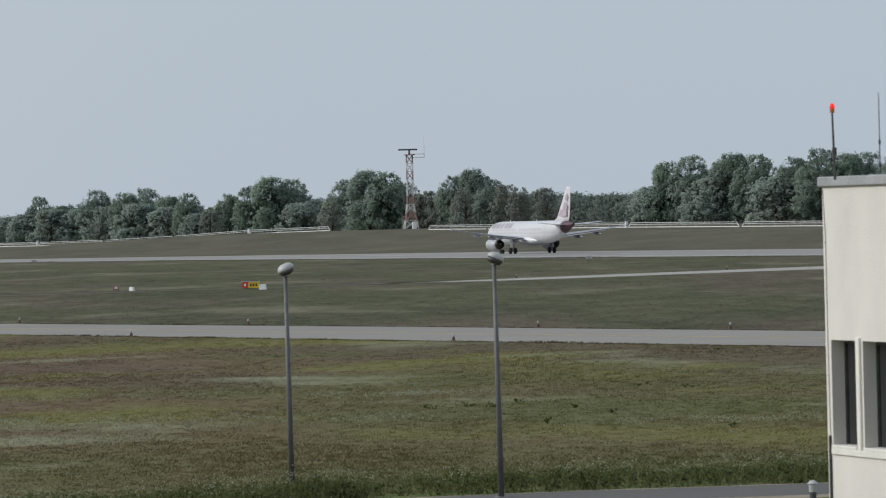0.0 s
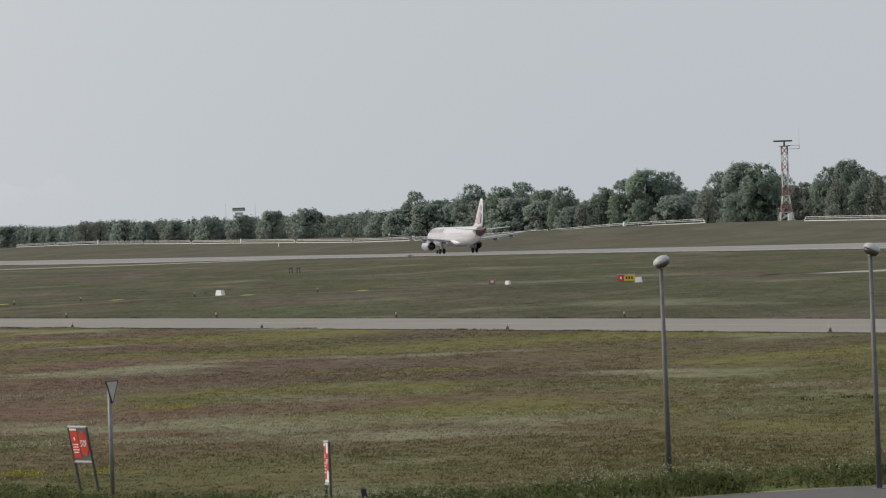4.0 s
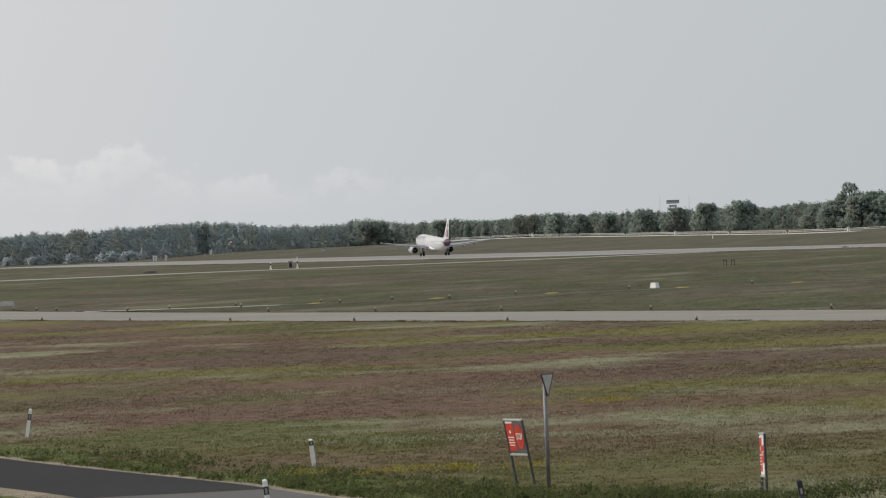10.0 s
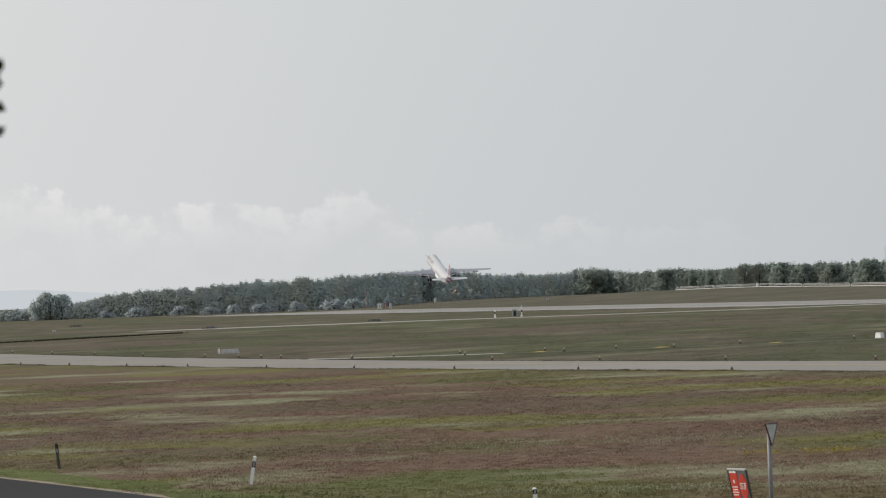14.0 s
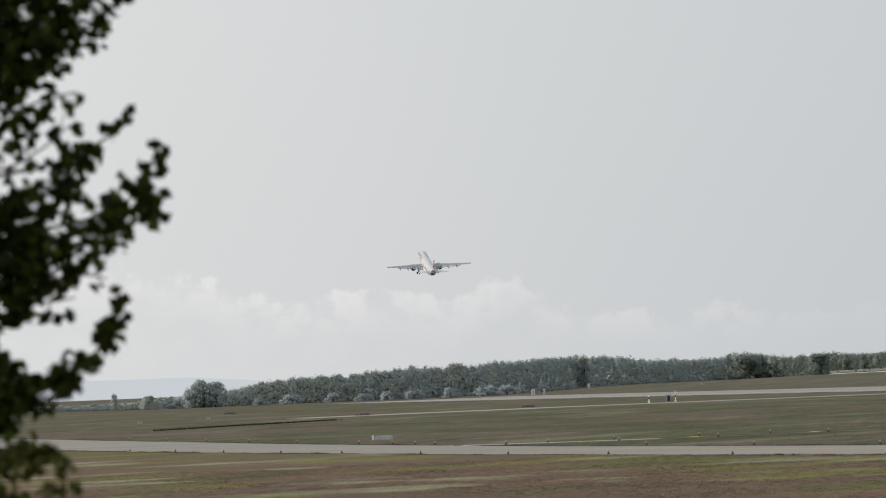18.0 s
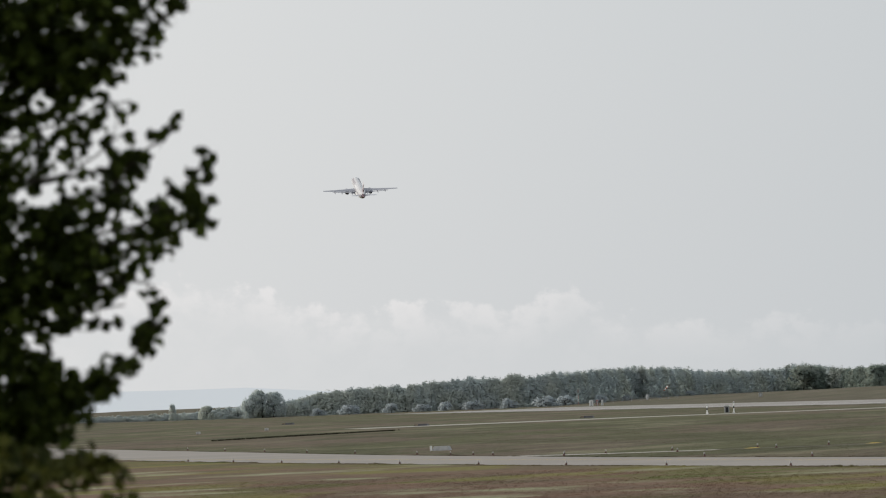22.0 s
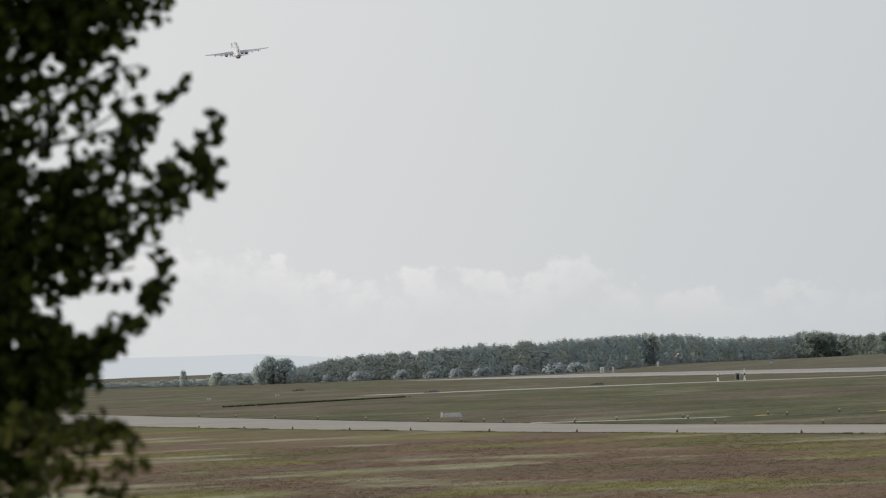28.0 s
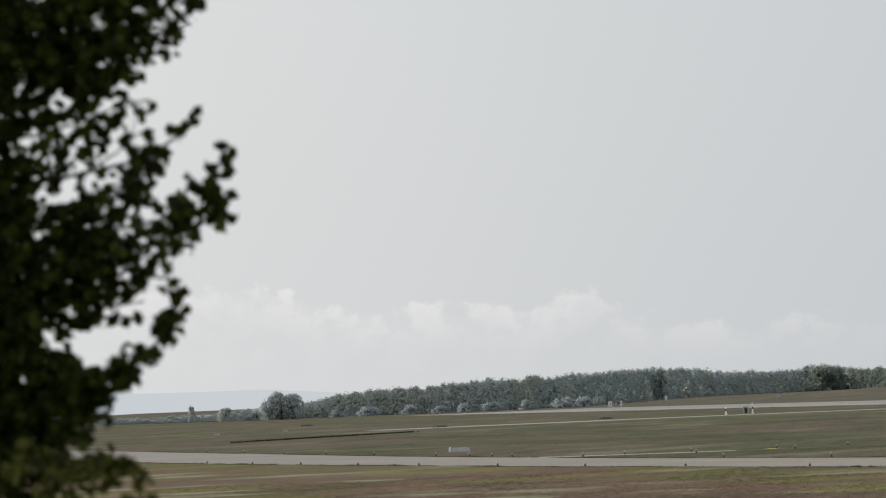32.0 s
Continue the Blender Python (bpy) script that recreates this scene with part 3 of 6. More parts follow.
    rim = [Vector((0.35 * noise.noise(p * 0.31), 0.5 * noise.noise(p * 0.27 + Vector((7, 0, 0))), 0)) for p in ROAD_FAR]
    strip("verge", [p + r for p, r in zip(offset_line(ROAD_FAR, -0.45), rim)], offset_line(ROAD_FAR, 0.15), 0.016, M["dirt"], "", "", parent=road)
    strip("verge", offset_line(ROAD_FAR, 5.1), [p + r for p, r in zip(offset_line(ROAD_FAR, 6.5), rim)], 0.016, M["dirt"], "", "", parent=road)


build_ground()
build_pavements()

# ---- the airliner: nose along +y, right wing along +x, origin on the ground between the main wheels ----


def ring(y, rx, rz, zc, n=20, flat=0.0):
    out = []
    for i in range(n):
        a = 2 * math.pi * i / n
        out.append((rx * math.sin(a), y, zc + rz * math.cos(a)))
    return out


def aerofoil(le, chord, thick, n=8, lift=0.0):
    """Points round a wing section that runs from le backwards."""
    pts = []
    xs = [0.5 - 0.5 * math.cos(math.pi * i / n) for i in range(n + 1)]
    def t(x):
        return thick * (1.48 * math.sqrt(x) - 0.63 * x - 1.76 * x * x + 1.42 * x ** 3 - 0.51 * x ** 4)
    for x in xs:
        pts.append((x, t(x)))
    for x in xs[-2:0:-1]:
        pts.append((x, -0.6 * t(x)))
    return [(Vector(le) + Vector((0, -x * chord, z * chord))) for x, z in pts]


def wing_skin(bm, sections):
    loft(bm, [aerofoil(le, c, th) for le, c, th in sections])
    return bm


def build_airliner():
    ac = thing("airliner", "white twin-engined airliner with a maroon tail cone taking off", "airplane")
    zc = 3.75
    # fuselage barrel, nose and tail, as radius and centre height along its length
    prof = [(17.70, 0.05, -0.55), (17.45, 0.42, -0.50), (16.9, 0.85, -0.40), (16.0, 1.28, -0.24), (15.0, 1.60, -0.12), (13.8, 1.83, -0.04),
            (12.2, 1.96, 0), (9, 1.975, 0), (4, 1.975, 0), (-2, 1.975, 0), (-6.5, 1.975, 0), (-9, 1.93, 0.06), (-11.5, 1.75, 0.25), (-13.5, 1.50, 0.48), (-15.3, 1.18, 0.76), (-16.2, 1.03, 0.89)]
    bm = bmesh.new()
    loft(bm, [ring(y, r, r * 1.04, zc + dz) for y, r, dz in prof])
    body = part("fuselage", bm, M["hull"], ac, "pale grey upper hull over a white belly", True)
    bm = bmesh.new()
    loft(bm, [ring(y, r, r * 1.04, zc + dz) for y, r, dz in [(-16.2, 1.035, 0.89), (-16.8, 0.92, 0.98), (-18.3, 0.58, 1.18), (-19.5, 0.28, 1.32), (-19.87, 0.20, 1.36)]])
    part("tail_cone", bm, M["maroon"], ac, "dark maroon tail cone", True)
    bm = bmesh.new()
    rod(bm, (0, -19.86, zc + 1.36), (0, -19.92, zc + 1.36), 0.16, 0.14, 12)
    part("exhaust_outlet", bm, M["exhaust"], ac)
    # belly fairing under the wing
    bm = bmesh.new()
    loft(bm, [ring(y, rx, rz, z) for y, rx, rz, z in [(7.5, 0.5, 0.2, 2.1), (6.2, 1.6, 0.65, 2.25), (3, 2.15, 0.95, 2.32), (-2.5, 2.15, 0.95, 2.35), (-5, 1.6, 0.6, 2.35), (-7.0, 0.4, 0.2, 2.35)]])
    part("belly_fairing", bm, M["airliner"], ac, "", True).location.y = -1.2
    # wings
    for sx in (-1, 1):
        bm = bmesh.new()
        secs = []
        for x, le, c, th, z in [(0.6, 6.6, 7.4, 0.14, 2.62), (1.9, 5.85, 6.55, 0.14, 2.70), (6.4, 3.35, 3.95, 0.12, 3.22), (12.0, 0.25, 2.55, 0.11, 3.92), (16.6, -2.25, 1.55, 0.10, 4.55), (17.0, -2.65, 1.15, 0.09, 4.62)]:
            secs.append(((sx * x, le, z), c, th))
        wing_skin(bm, secs)
        w = part("wing", bm, M["wing"], ac, "grey swept wing", True)
        w.location.y = -1.8
        bm = bmesh.new()                                   # slats along the leading edge
        wing_skin(bm, [((sx * 2.4, 5.62, 2.70), 0.75, 0.30), ((sx * 6.4, 3.40, 3.17), 0.62, 0.28), ((sx * 16.2, -1.98, 4.46), 0.40, 0.25)])
        part("slat", bm, M["wing_edge"], w, "bright metal leading-edge slat", True)
        bm = bmesh.new()                                   # extended flaps
        wing_skin(bm, [((sx * 2.0, -0.55, 2.42), 1.5, 0.16), ((sx * 6.3, -0.50, 2.96), 1.25, 0.15)])
        part("flap", bm, M["wing"], w, "", True)
        bm = bmesh.new()
        wing_skin(bm, [((sx * 6.5, -0.52, 2.98), 1.15, 0.15), ((sx * 12.8, -2.55, 3.82), 0.75, 0.15)])
        part("flap", bm, M["wing"], w, "", True)
        bm = bmesh.new()                                   # wing-tip fence
        loft(bm, [[(sx * 17.02 + d, -2.4 + y, 4.62 + z) for y, z in ((0.2, 0), (-0.6, 0.22), (-1.2, 0.22), (-1.15, 0), (-1.2, -0.18), (-0.7, -0.18))] for d in (-0.04, 0.04)])
        part("wingtip_fence", bm, M["wing"], w)
        for x, y0, y1, z in [(3.6, 0.6, -3.0, 2.35), (8.3, 0.4, -2.8, 2.88), (11.6, -0.8, -3.4, 3.35)]:
            bm = bmesh.new()
            loft(bm, [[(sx * x + rx * 0.2 * math.sin(a), y, z + zz + rx * 0.36 * math.cos(a)) for a in [2 * math.pi * i / 8 for i in range(8)]]
                      for y, rx, zz in [(y0 + 0.8, 0.2, 0.15), (y0, 0.85, 0.05), ((y0 + y1) / 2, 1.0, 0.0), (y1, 0.35, -0.1), (y1 - 0.5, 0.08, -0.12)]])
            part("flap_track_fairing", bm, M["wing"], w, "", True)
        # engine
        ex, ey, ez = sx * 5.4, 3.9, 1.72
        bm = bmesh.new()
        R = [(3.0, 0.80), (3.15, 0.90), (2.95, 0.99), (2.2, 1.08), (1.0, 1.10), (-0.2, 1.03), (-1.1, 0.88)]
        loft(bm, [[(ex + r * math.sin(a), ey + y, ez + r * math.cos(a)) for a in [2 * math.pi * i / 20 for i in range(20)]] for y, r in R], caps=False)
        loft(bm, [[(ex + r * math.sin(a), ey + y, ez + r * math.cos(a)) for a in [2 * math.pi * i / 20 for i in range(20)]] for y, r in [(3.0, 0.80), (1.8, 0.82)]], caps=False)
        e = part("engine", bm, M["nacelle"], ac, "silver-grey engine nacelle", True)
        e.location.y = -1.8
        bm = bmesh.new()
        rod(bm, (ex, ey + 1.85, ez), (ex, ey + 1.75, ez), 0.82, 0.82, 20)
        rod(bm, (ex, ey + 1.85, ez), (ex, ey + 2.35, ez), 0.25, 0.04, 12)
        part("fan", bm, M["steel_dark"], e)
        bm = bmesh.new()
        rod(bm, (ex, ey - 0.95, ez), (ex, ey - 1.6, ez), 0.92, 0.72, 20)
        part("exhaust_nozzle", bm, M["exhaust"], e, "dark exhaust nozzle", True)
        bm = bmesh.new()
        rod(bm, (ex, ey - 1.5, ez), (ex, ey - 2.3, ez), 0.42, 0.10, 14)
        part("exhaust_plug", bm, M["exhaust"], e, "", True)
        bm = bmesh.new()
        loft(bm, [[(ex + d, ey + y, ez + z) for y, z in ((2.0, 1.05), (0.9, 1.45), (-2.6, 1.62), (-3.2, 1.2), (-1.1, 0.8))] for d in (-0.16, 0.16)])
        part("pylon", bm, M["wing"], e)
        # tailplane
        bm = bmesh.new()
        wing_skin(bm, [((sx * 0.4, -13.9, 4.95), 3.9, 0.10), ((sx * 6.0, -17.15, 5.45), 1.45, 0.09), ((sx * 6.22, -17.4, 5.47), 1.1, 0.08)])
        part("tailplane", bm, M["airliner"], ac, "white tailplane", True)
    # fin: sections stacked upwards
    bm = bmesh.new()

    def fin_ring(le, c, z, th=0.09):
        return [(p.z - z, p.y, z) for p in aerofoil((0, le, z), c, th)]
    loft(bm, [[(sx2, y, z) for sx2, y, z in fin_ring(le, c, z)] for le, c, z in [(-10.4, 7.2, 5.45), (-12.7, 5.4, 6.3), (-14.2, 4.3, 8.2), (-16.85, 1.85, 11.45), (-17.2, 1.35, 11.75)]])
    fin = part("fin", bm, M["fin_grey"], ac, "pale pinkish grey tail fin", True)
    for sx in (-1, 1):
        bm = bmesh.new()                                    # emblem and maroon sweep as plain painted shapes
        def patch(pts, off):
            vs = [bm.verts.new((sx * off, y, z)) for y, z in pts]
            bm.faces.new(vs)
        patch([(-13.8, 6.6), (-15.4, 6.4), (-17.3, 6.5), (-17.5, 7.4), (-16.3, 8.3), (-15.6, 7.6), (-14.9, 7.7)], 0.30)
        patch([(-15.9, 8.2), (-17.6, 7.6), (-17.8, 8.4), (-16.6, 9.1)], 0.25)
        patch([(-16.5, 9.5), (-17.5, 9.1), (-18.0, 10.0), (-17.5, 10.6)], 0.19)
        part("emblem", bm, M["emblem"], fin, "faded pink emblem shapes")
    # doors, windows and lettering as thin painted plates on the barrel
    def plate(y0, y1, z0, z1, sx, mat, name, label=""):
        bm = bmesh.new()
        R = 1.985
        zs = [z0 + (z1 - z0) * i / 3 for i in range(4)]
        rows = []
        for z in zs:
            x = sx * math.sqrt(max(0.01, R * R - ((z - zc) / 1.04) ** 2))
            rows.append((bm.verts.new((x, y0, z)), bm.verts.new((x, y1, z))))
        for (a, b), (c, d) in zip(rows, rows[1:]):
            bm.faces.new((a, b, d, c))
        bmesh.ops.recalc_face_normals(bm, faces=bm.faces)
        return part(name, bm, mat, body, label)
    for sx in (-1, 1):
        for i in range(34):
            y = 12.6 - i * 0.66
            if abs(y - 1.0) > 0.5:
                plate(y, y - 0.24, 4.15, 4.5, sx, M["pane"], "cabin_window")
        for y in (13.4, -10.4):
            plate(y, y - 0.06, 3.2, 5.1, sx, M["title"], "door_seam")
            plate(y - 0.8, y - 0.86, 3.2, 5.1, sx, M["title"], "door_seam")
        for i, wdt in enumerate((1.5, 1.4, 1.2, 1.5, 1.3)):
            y = 13.0 - i * 1.9
            plate(y, y - wdt * 0.32, 4.62, 5.5, sx, M["title"], "lettering")
            plate(y - wdt * 0.45, y - wdt, 4.62, 5.5, sx, M["title"], "lettering")
        plate(15.9, 15.2, 4.35, 4.75, sx * 0.86, M["glass"], "cockpit_window")
    for y in (8.5, -3.5):
        bm = bmesh.new()
        rod(bm, (0, y, 5.75), (0, y - 0.25, 6.15), 0.10, 0.03, 6)
        part("antenna", bm, M["airliner"], ac)
    # landing gear, hinged parts
    gears = []
    for sx in (-1, 1):
        g = new("main_gear")
        g.parent = ac
        g.location = (sx * 3.7, -1.3, 2.55)
        bm = bmesh.new()
        rod(bm, (sx * 0.1, 0, 0), (sx * 0.1, 0, -1.95), 0.16, 0.13, 10)
        rod(bm, (sx * 0.1, 0, -1.2), (-sx * 0.9, 0, -0.1), 0.07, 0.07, 8)
        part("strut", bm, M["strut"], g)
        for dx in (-0.46, 0.46):
            bm = bmesh.new()
            rod(bm, (sx * 0.1 + dx - 0.2, 0, -1.97), (sx * 0.1 + dx + 0.2, 0, -1.97), 0.58, 0.58, 20)
            bmesh.ops.bevel(bm, geom=[e for e in bm.edges if len(e.link_faces) == 2 and e.calc_face_angle(0) > 1], offset=0.1, segments=2, affect="EDGES")
            part("tyre", bm, M["tyre"], g, "black rubber tyre", True)
        bm = bmesh.new()
        box(bm, (sx * 0.32, 0.1, -0.75), (0.05, 1.0, 1.4))
        part("gear_door", bm, M["airliner"], g)
        gears.append((g, sx))
    n = new("nose_gear")
    n.parent = ac
    n.location = (0, 12.64, 2.2)
    bm = bmesh.new()
    rod(bm, (0, 0, 0), (0, 0, -1.8), 0.11, 0.09, 8)
    rod(bm, (0, 0, -0.9), (0, 0.8, -0.1), 0.05, 0.05, 6)
    part("strut", bm, M["strut"], n)
    for dx in (-0.25, 0.25):
        bm = bmesh.new()
        rod(bm, (dx - 0.11, 0, -1.82), (dx + 0.11, 0, -1.82), 0.38, 0.38, 16)
        part("tyre", bm, M["tyre"], n, "black rubber tyre")
    return ac, gears, n


AIRLINER, MAIN_GEAR, NOSE_GEAR = build_airliner()

# ---- lamps, signs and posts beside the service road ----


def build_lamp_post(at, tall, turn=0.0, tip=0.0):
    ob = thing("lamp_post", "tall grey steel lamp post with a pale dome lamp head", "lamp post", pose(at[0], at[1], 0, 0, -0.4, 0) @ pose(0, 0, 0, 0, 0, turn), "lamp posts along the road")
    bm = bmesh.new()
    rod(bm, (0, 0, 0), (0, 0, tall - 0.25), 0.074, 0.048, 16)
    part("pole", bm, M["pole_steel"], ob, "", True)
    bm = bmesh.new()
    rod(bm, (0, 0, tall - 0.27), (0, 0, tall - 0.14), 0.07, 0.05, 12)
    part("collar", bm, M["lamp_head"], ob)
    bm = bmesh.new()
    rod(bm, (0, 0, 0), (0, 0, 0.04), 0.16, 0.16, 16)
    part("base_plate", bm, M["galv"], ob)
    # the dome leans to one side over a shallow dark lens
    m = Matrix.Translation((0, 0, tall - 0.14)) @ Matrix.Rotation(radians(tip), 4, "Y")
    bm = bmesh.new()
    n = 20
    rings = []
    for r, z in [(0.20, 0.0), (0.213, 0.03), (0.205, 0.07), (0.165, 0.125), (0.09, 0.160), (0.02, 0.168)]:
        rings.append([m @ Vector((r * math.sin(2 * math.pi * i / n) + 0.03, r * math.cos(2 * math.pi * i / n), z)) for i in range(n)])
    loft(bm, rings)
    head = part("lamp_head", bm, M["lamp_head"], ob, "pale grey dome", True)
    bm = bmesh.new()
    rings = []
    for r, z in [(0.195, 0.004), (0.16, -0.085), (0.05, -0.125)]:
        rings.append([m @ Vector((r * math.sin(2 * math.pi * i / n) + 0.03, r * math.cos(2 * math.pi * i / n), z)) for i in range(n)])
    loft(bm, rings)
    part("lens", bm, M["lamp_lens"], head, "dark glass lens", True)
    return ob


build_lamp_post((-3.81, 136.9), 5.67, 10, -24)
build_lamp_post((1.25, 134.4), 5.85, 20, 26)


def text_mesh(txt, size, depth=0.004):
    cu = bpy.data.curves.new("letters", "FONT")
    cu.body, cu.size, cu.extrude = txt, size, depth
    cu.align_x, cu.align_y = "CENTER", "CENTER"
    tmp = bpy.data.objects.new("letters", cu)
    me = bpy.data.meshes.new_from_object(tmp)
    bpy.data.objects.remove(tmp)
    return me


def build_notice(m, w, h, legs, label, face="panel_grey"):
    """A framed board on two legs; its face looks along local -y."""
    ob = thing("notice_board", label, "sign", m, "red notice boards")
    for sx in (-1, 1):
        bm = bmesh.new()
        box(bm, (sx * (w / 2 + 0.03), 0, (legs + h) / 2), (0.05, 0.06, legs + h), bevel=0.008)
        part("leg", bm, M["steel_dark"], ob)
    for z in (legs, legs + h):
        bm = bmesh.new()
        box(bm, (0, 0, z), (w + 0.10, 0.06, 0.05), bevel=0.008)
        part("rail", bm, M["lamp_head"], ob, "pale metal rail")
    bm = bmesh.new()
    box(bm, (0, 0.0, legs + h / 2), (w, 0.03, h - 0.07), bevel=0.004)
    panel = part("panel", bm, M[face], ob, "dark grey panel" if face == "panel_grey" else "white panel")
    # left: red square with a white mark and lines; right: red octagon
    bm = bmesh.new()
    box(bm, (-w * 0.25, -0.021, legs + h * 0.52), (w * 0.44, 0.008, h * 0.82))
    sq = part("red_field", bm, M["red"], panel, "red field with white marks")
    for xx, zz, ww, hh in [(0, 0.66, 0.08, 0.09), (0, 0.93, 0.40, 0.05)] + [(0, 0.50 - i * 0.075, wd, 0.026) for i, wd in enumerate((0.34, 0.3, 0.36, 0.28))]:
        bm = bmesh.new()
        box(bm, (-w * 0.25 + xx, -0.028, legs + h * zz), (w * ww, 0.006, h * hh))
        part("white_bar", bm, M["white"], panel, "white bar")
    bm = bmesh.new()
    r = w * 0.25
    pts = [(w * 0.25 + r * math.cos(radians(22.5 + 45 * i)), legs + h * 0.52 + r * 1.75 * math.sin(radians(22.5 + 45 * i))) for i in range(8)]
    loft(bm, [[(x, y, z) for x, z in pts] for y in (-0.027, -0.018)])
    part("octagon", bm, M["red"], panel, "red octagon")
    me = text_mesh("STOP", w * 0.155)
    me.materials.append(M["white"])
    t = new("stop_word", me)
    t.parent = panel
    t.matrix_basis = Matrix.Translation((w * 0.25, -0.031, legs + h * 0.52)) @ Matrix.Rotation(radians(90), 4, "X") @ Matrix.Diagonal((1, 2.0, 1, 1))
    return ob


# the boards face back along the road and are seen at a slant
build_notice(pose(-19.12, 145.43, 0, 11.0, 0, -50), 0.80, 0.93, 0.80, "leaning red and white notice board on two grey legs")
build_notice(pose(-11.72, 132.2, 0, 0, -2.0, -74), 0.52, 1.0, 0.62, "narrow-looking red and white notice board on two grey legs", "white")


def build_yield_sign(at):
    ob = thing("yield_sign", "grey steel post with a triangular yield sign seen from the back", "road sign", pose(at[0] - 0.04, at[1], 0, 0, 0, 67))
    bm = bmesh.new()
    rod(bm, (0, 0, 0), (0, 0, 2.80), 0.055, 0.055, 14)
    part("post", bm, M["galv"], ob, "", True)
    bm = bmesh.new()
    tri = [(-0.30, 2.92), (0.30, 2.92), (0.025, 2.38), (-0.025, 2.38)]
    loft(bm, [[(x, y, z) for x, z in tri] for y in (-0.085, -0.070)])
    plate = part("plate", bm, M["lamp_head"], ob, "grey triangular back of the plate")
    bm = bmesh.new()
    for (x0, z0), (x1, z1) in zip(tri, tri[1:] + tri[:1]):
        rod(bm, (x0, -0.077, z0), (x1, -0.077, z1), 0.020, 0.020, 6)
    part("rim", bm, M["maroon"], plate, "dark red rim")
    for z in (2.42, 2.74):
        bm = bmesh.new()
        box(bm, (0, -0.055, z), (0.2, 0.03, 0.05))
        part("clamp", bm, M["galv"], ob)
    return ob


build_yield_sign((-18.18, 143.05))


def build_delineator(m, tall=1.0, dark=False, z0=0.62, z1=0.84):
    ob = thing("delineator_post", "white plastic roadside post with a black band" if not dark else "dark roadside post with a small reflector", "bollard", m, "roadside posts")
    bm = bmesh.new()
    pts = [(-0.06, -0.04), (0.06, -0.04), (0.05, 0.05), (0, 0.08), (-0.05, 0.05)]
    loft(bm, [[(x * k, y * k, z) for x, y in pts] for z, k in ((0, 1), (tall * z0, 1))])
    part("lower_post", bm, M["white"] if not dark else M["steel_dark"], ob, "white lower part" if not dark else "")
    bm = bmesh.new()
    loft(bm, [[(x * k, y * k, z) for x, y in pts] for z, k in ((tall * z0, 1.02), (tall * z1, 1.02))])
    part("band", bm, M["black"], ob, "black band")
    bm = bmesh.new()
    loft(bm, [[(x * k, y * k, z + (0.03 if y > 0 else 0)) for x, y in pts] for z, k in ((tall * z1, 1), (tall * 0.97, 1), (tall, 0.8))])
    part("cap", bm, M["white"] if not dark else M["black"], ob, "white cap" if not dark else "")
    bm = bmesh.new()
    box(bm, (0, -0.045, tall * (z0 + z1) / 2), (0.05, 0.012, tall * (z1 - z0) * 0.7))
    part("reflector", bm, M["grey_box"], ob)
    return ob


build_delineator(pose(-43.0, 193.3, 0, 0, 10, 20))
build_delineator(pose(-56.4, 218.4, 0, 0, -5, 20), 1.0, True)
build_delineator(pose(-37.12, 151.5, 0, 0, -8.5, 20), 1.13, False, 0.52, 0.74)
build_delineator(pose(-27.15, 159.9, 0, 0, -5, 20), 0.82, False, 0.80, 0.97)
build_delineator(pose(-10.15, 124.6, 0, 0, -9, 20), 0.85, True)
build_delineator(pose(-23.6, 132.4, 0, 0, -6, 20), 0.9)

# ---- the cream building at the edge of the field ----


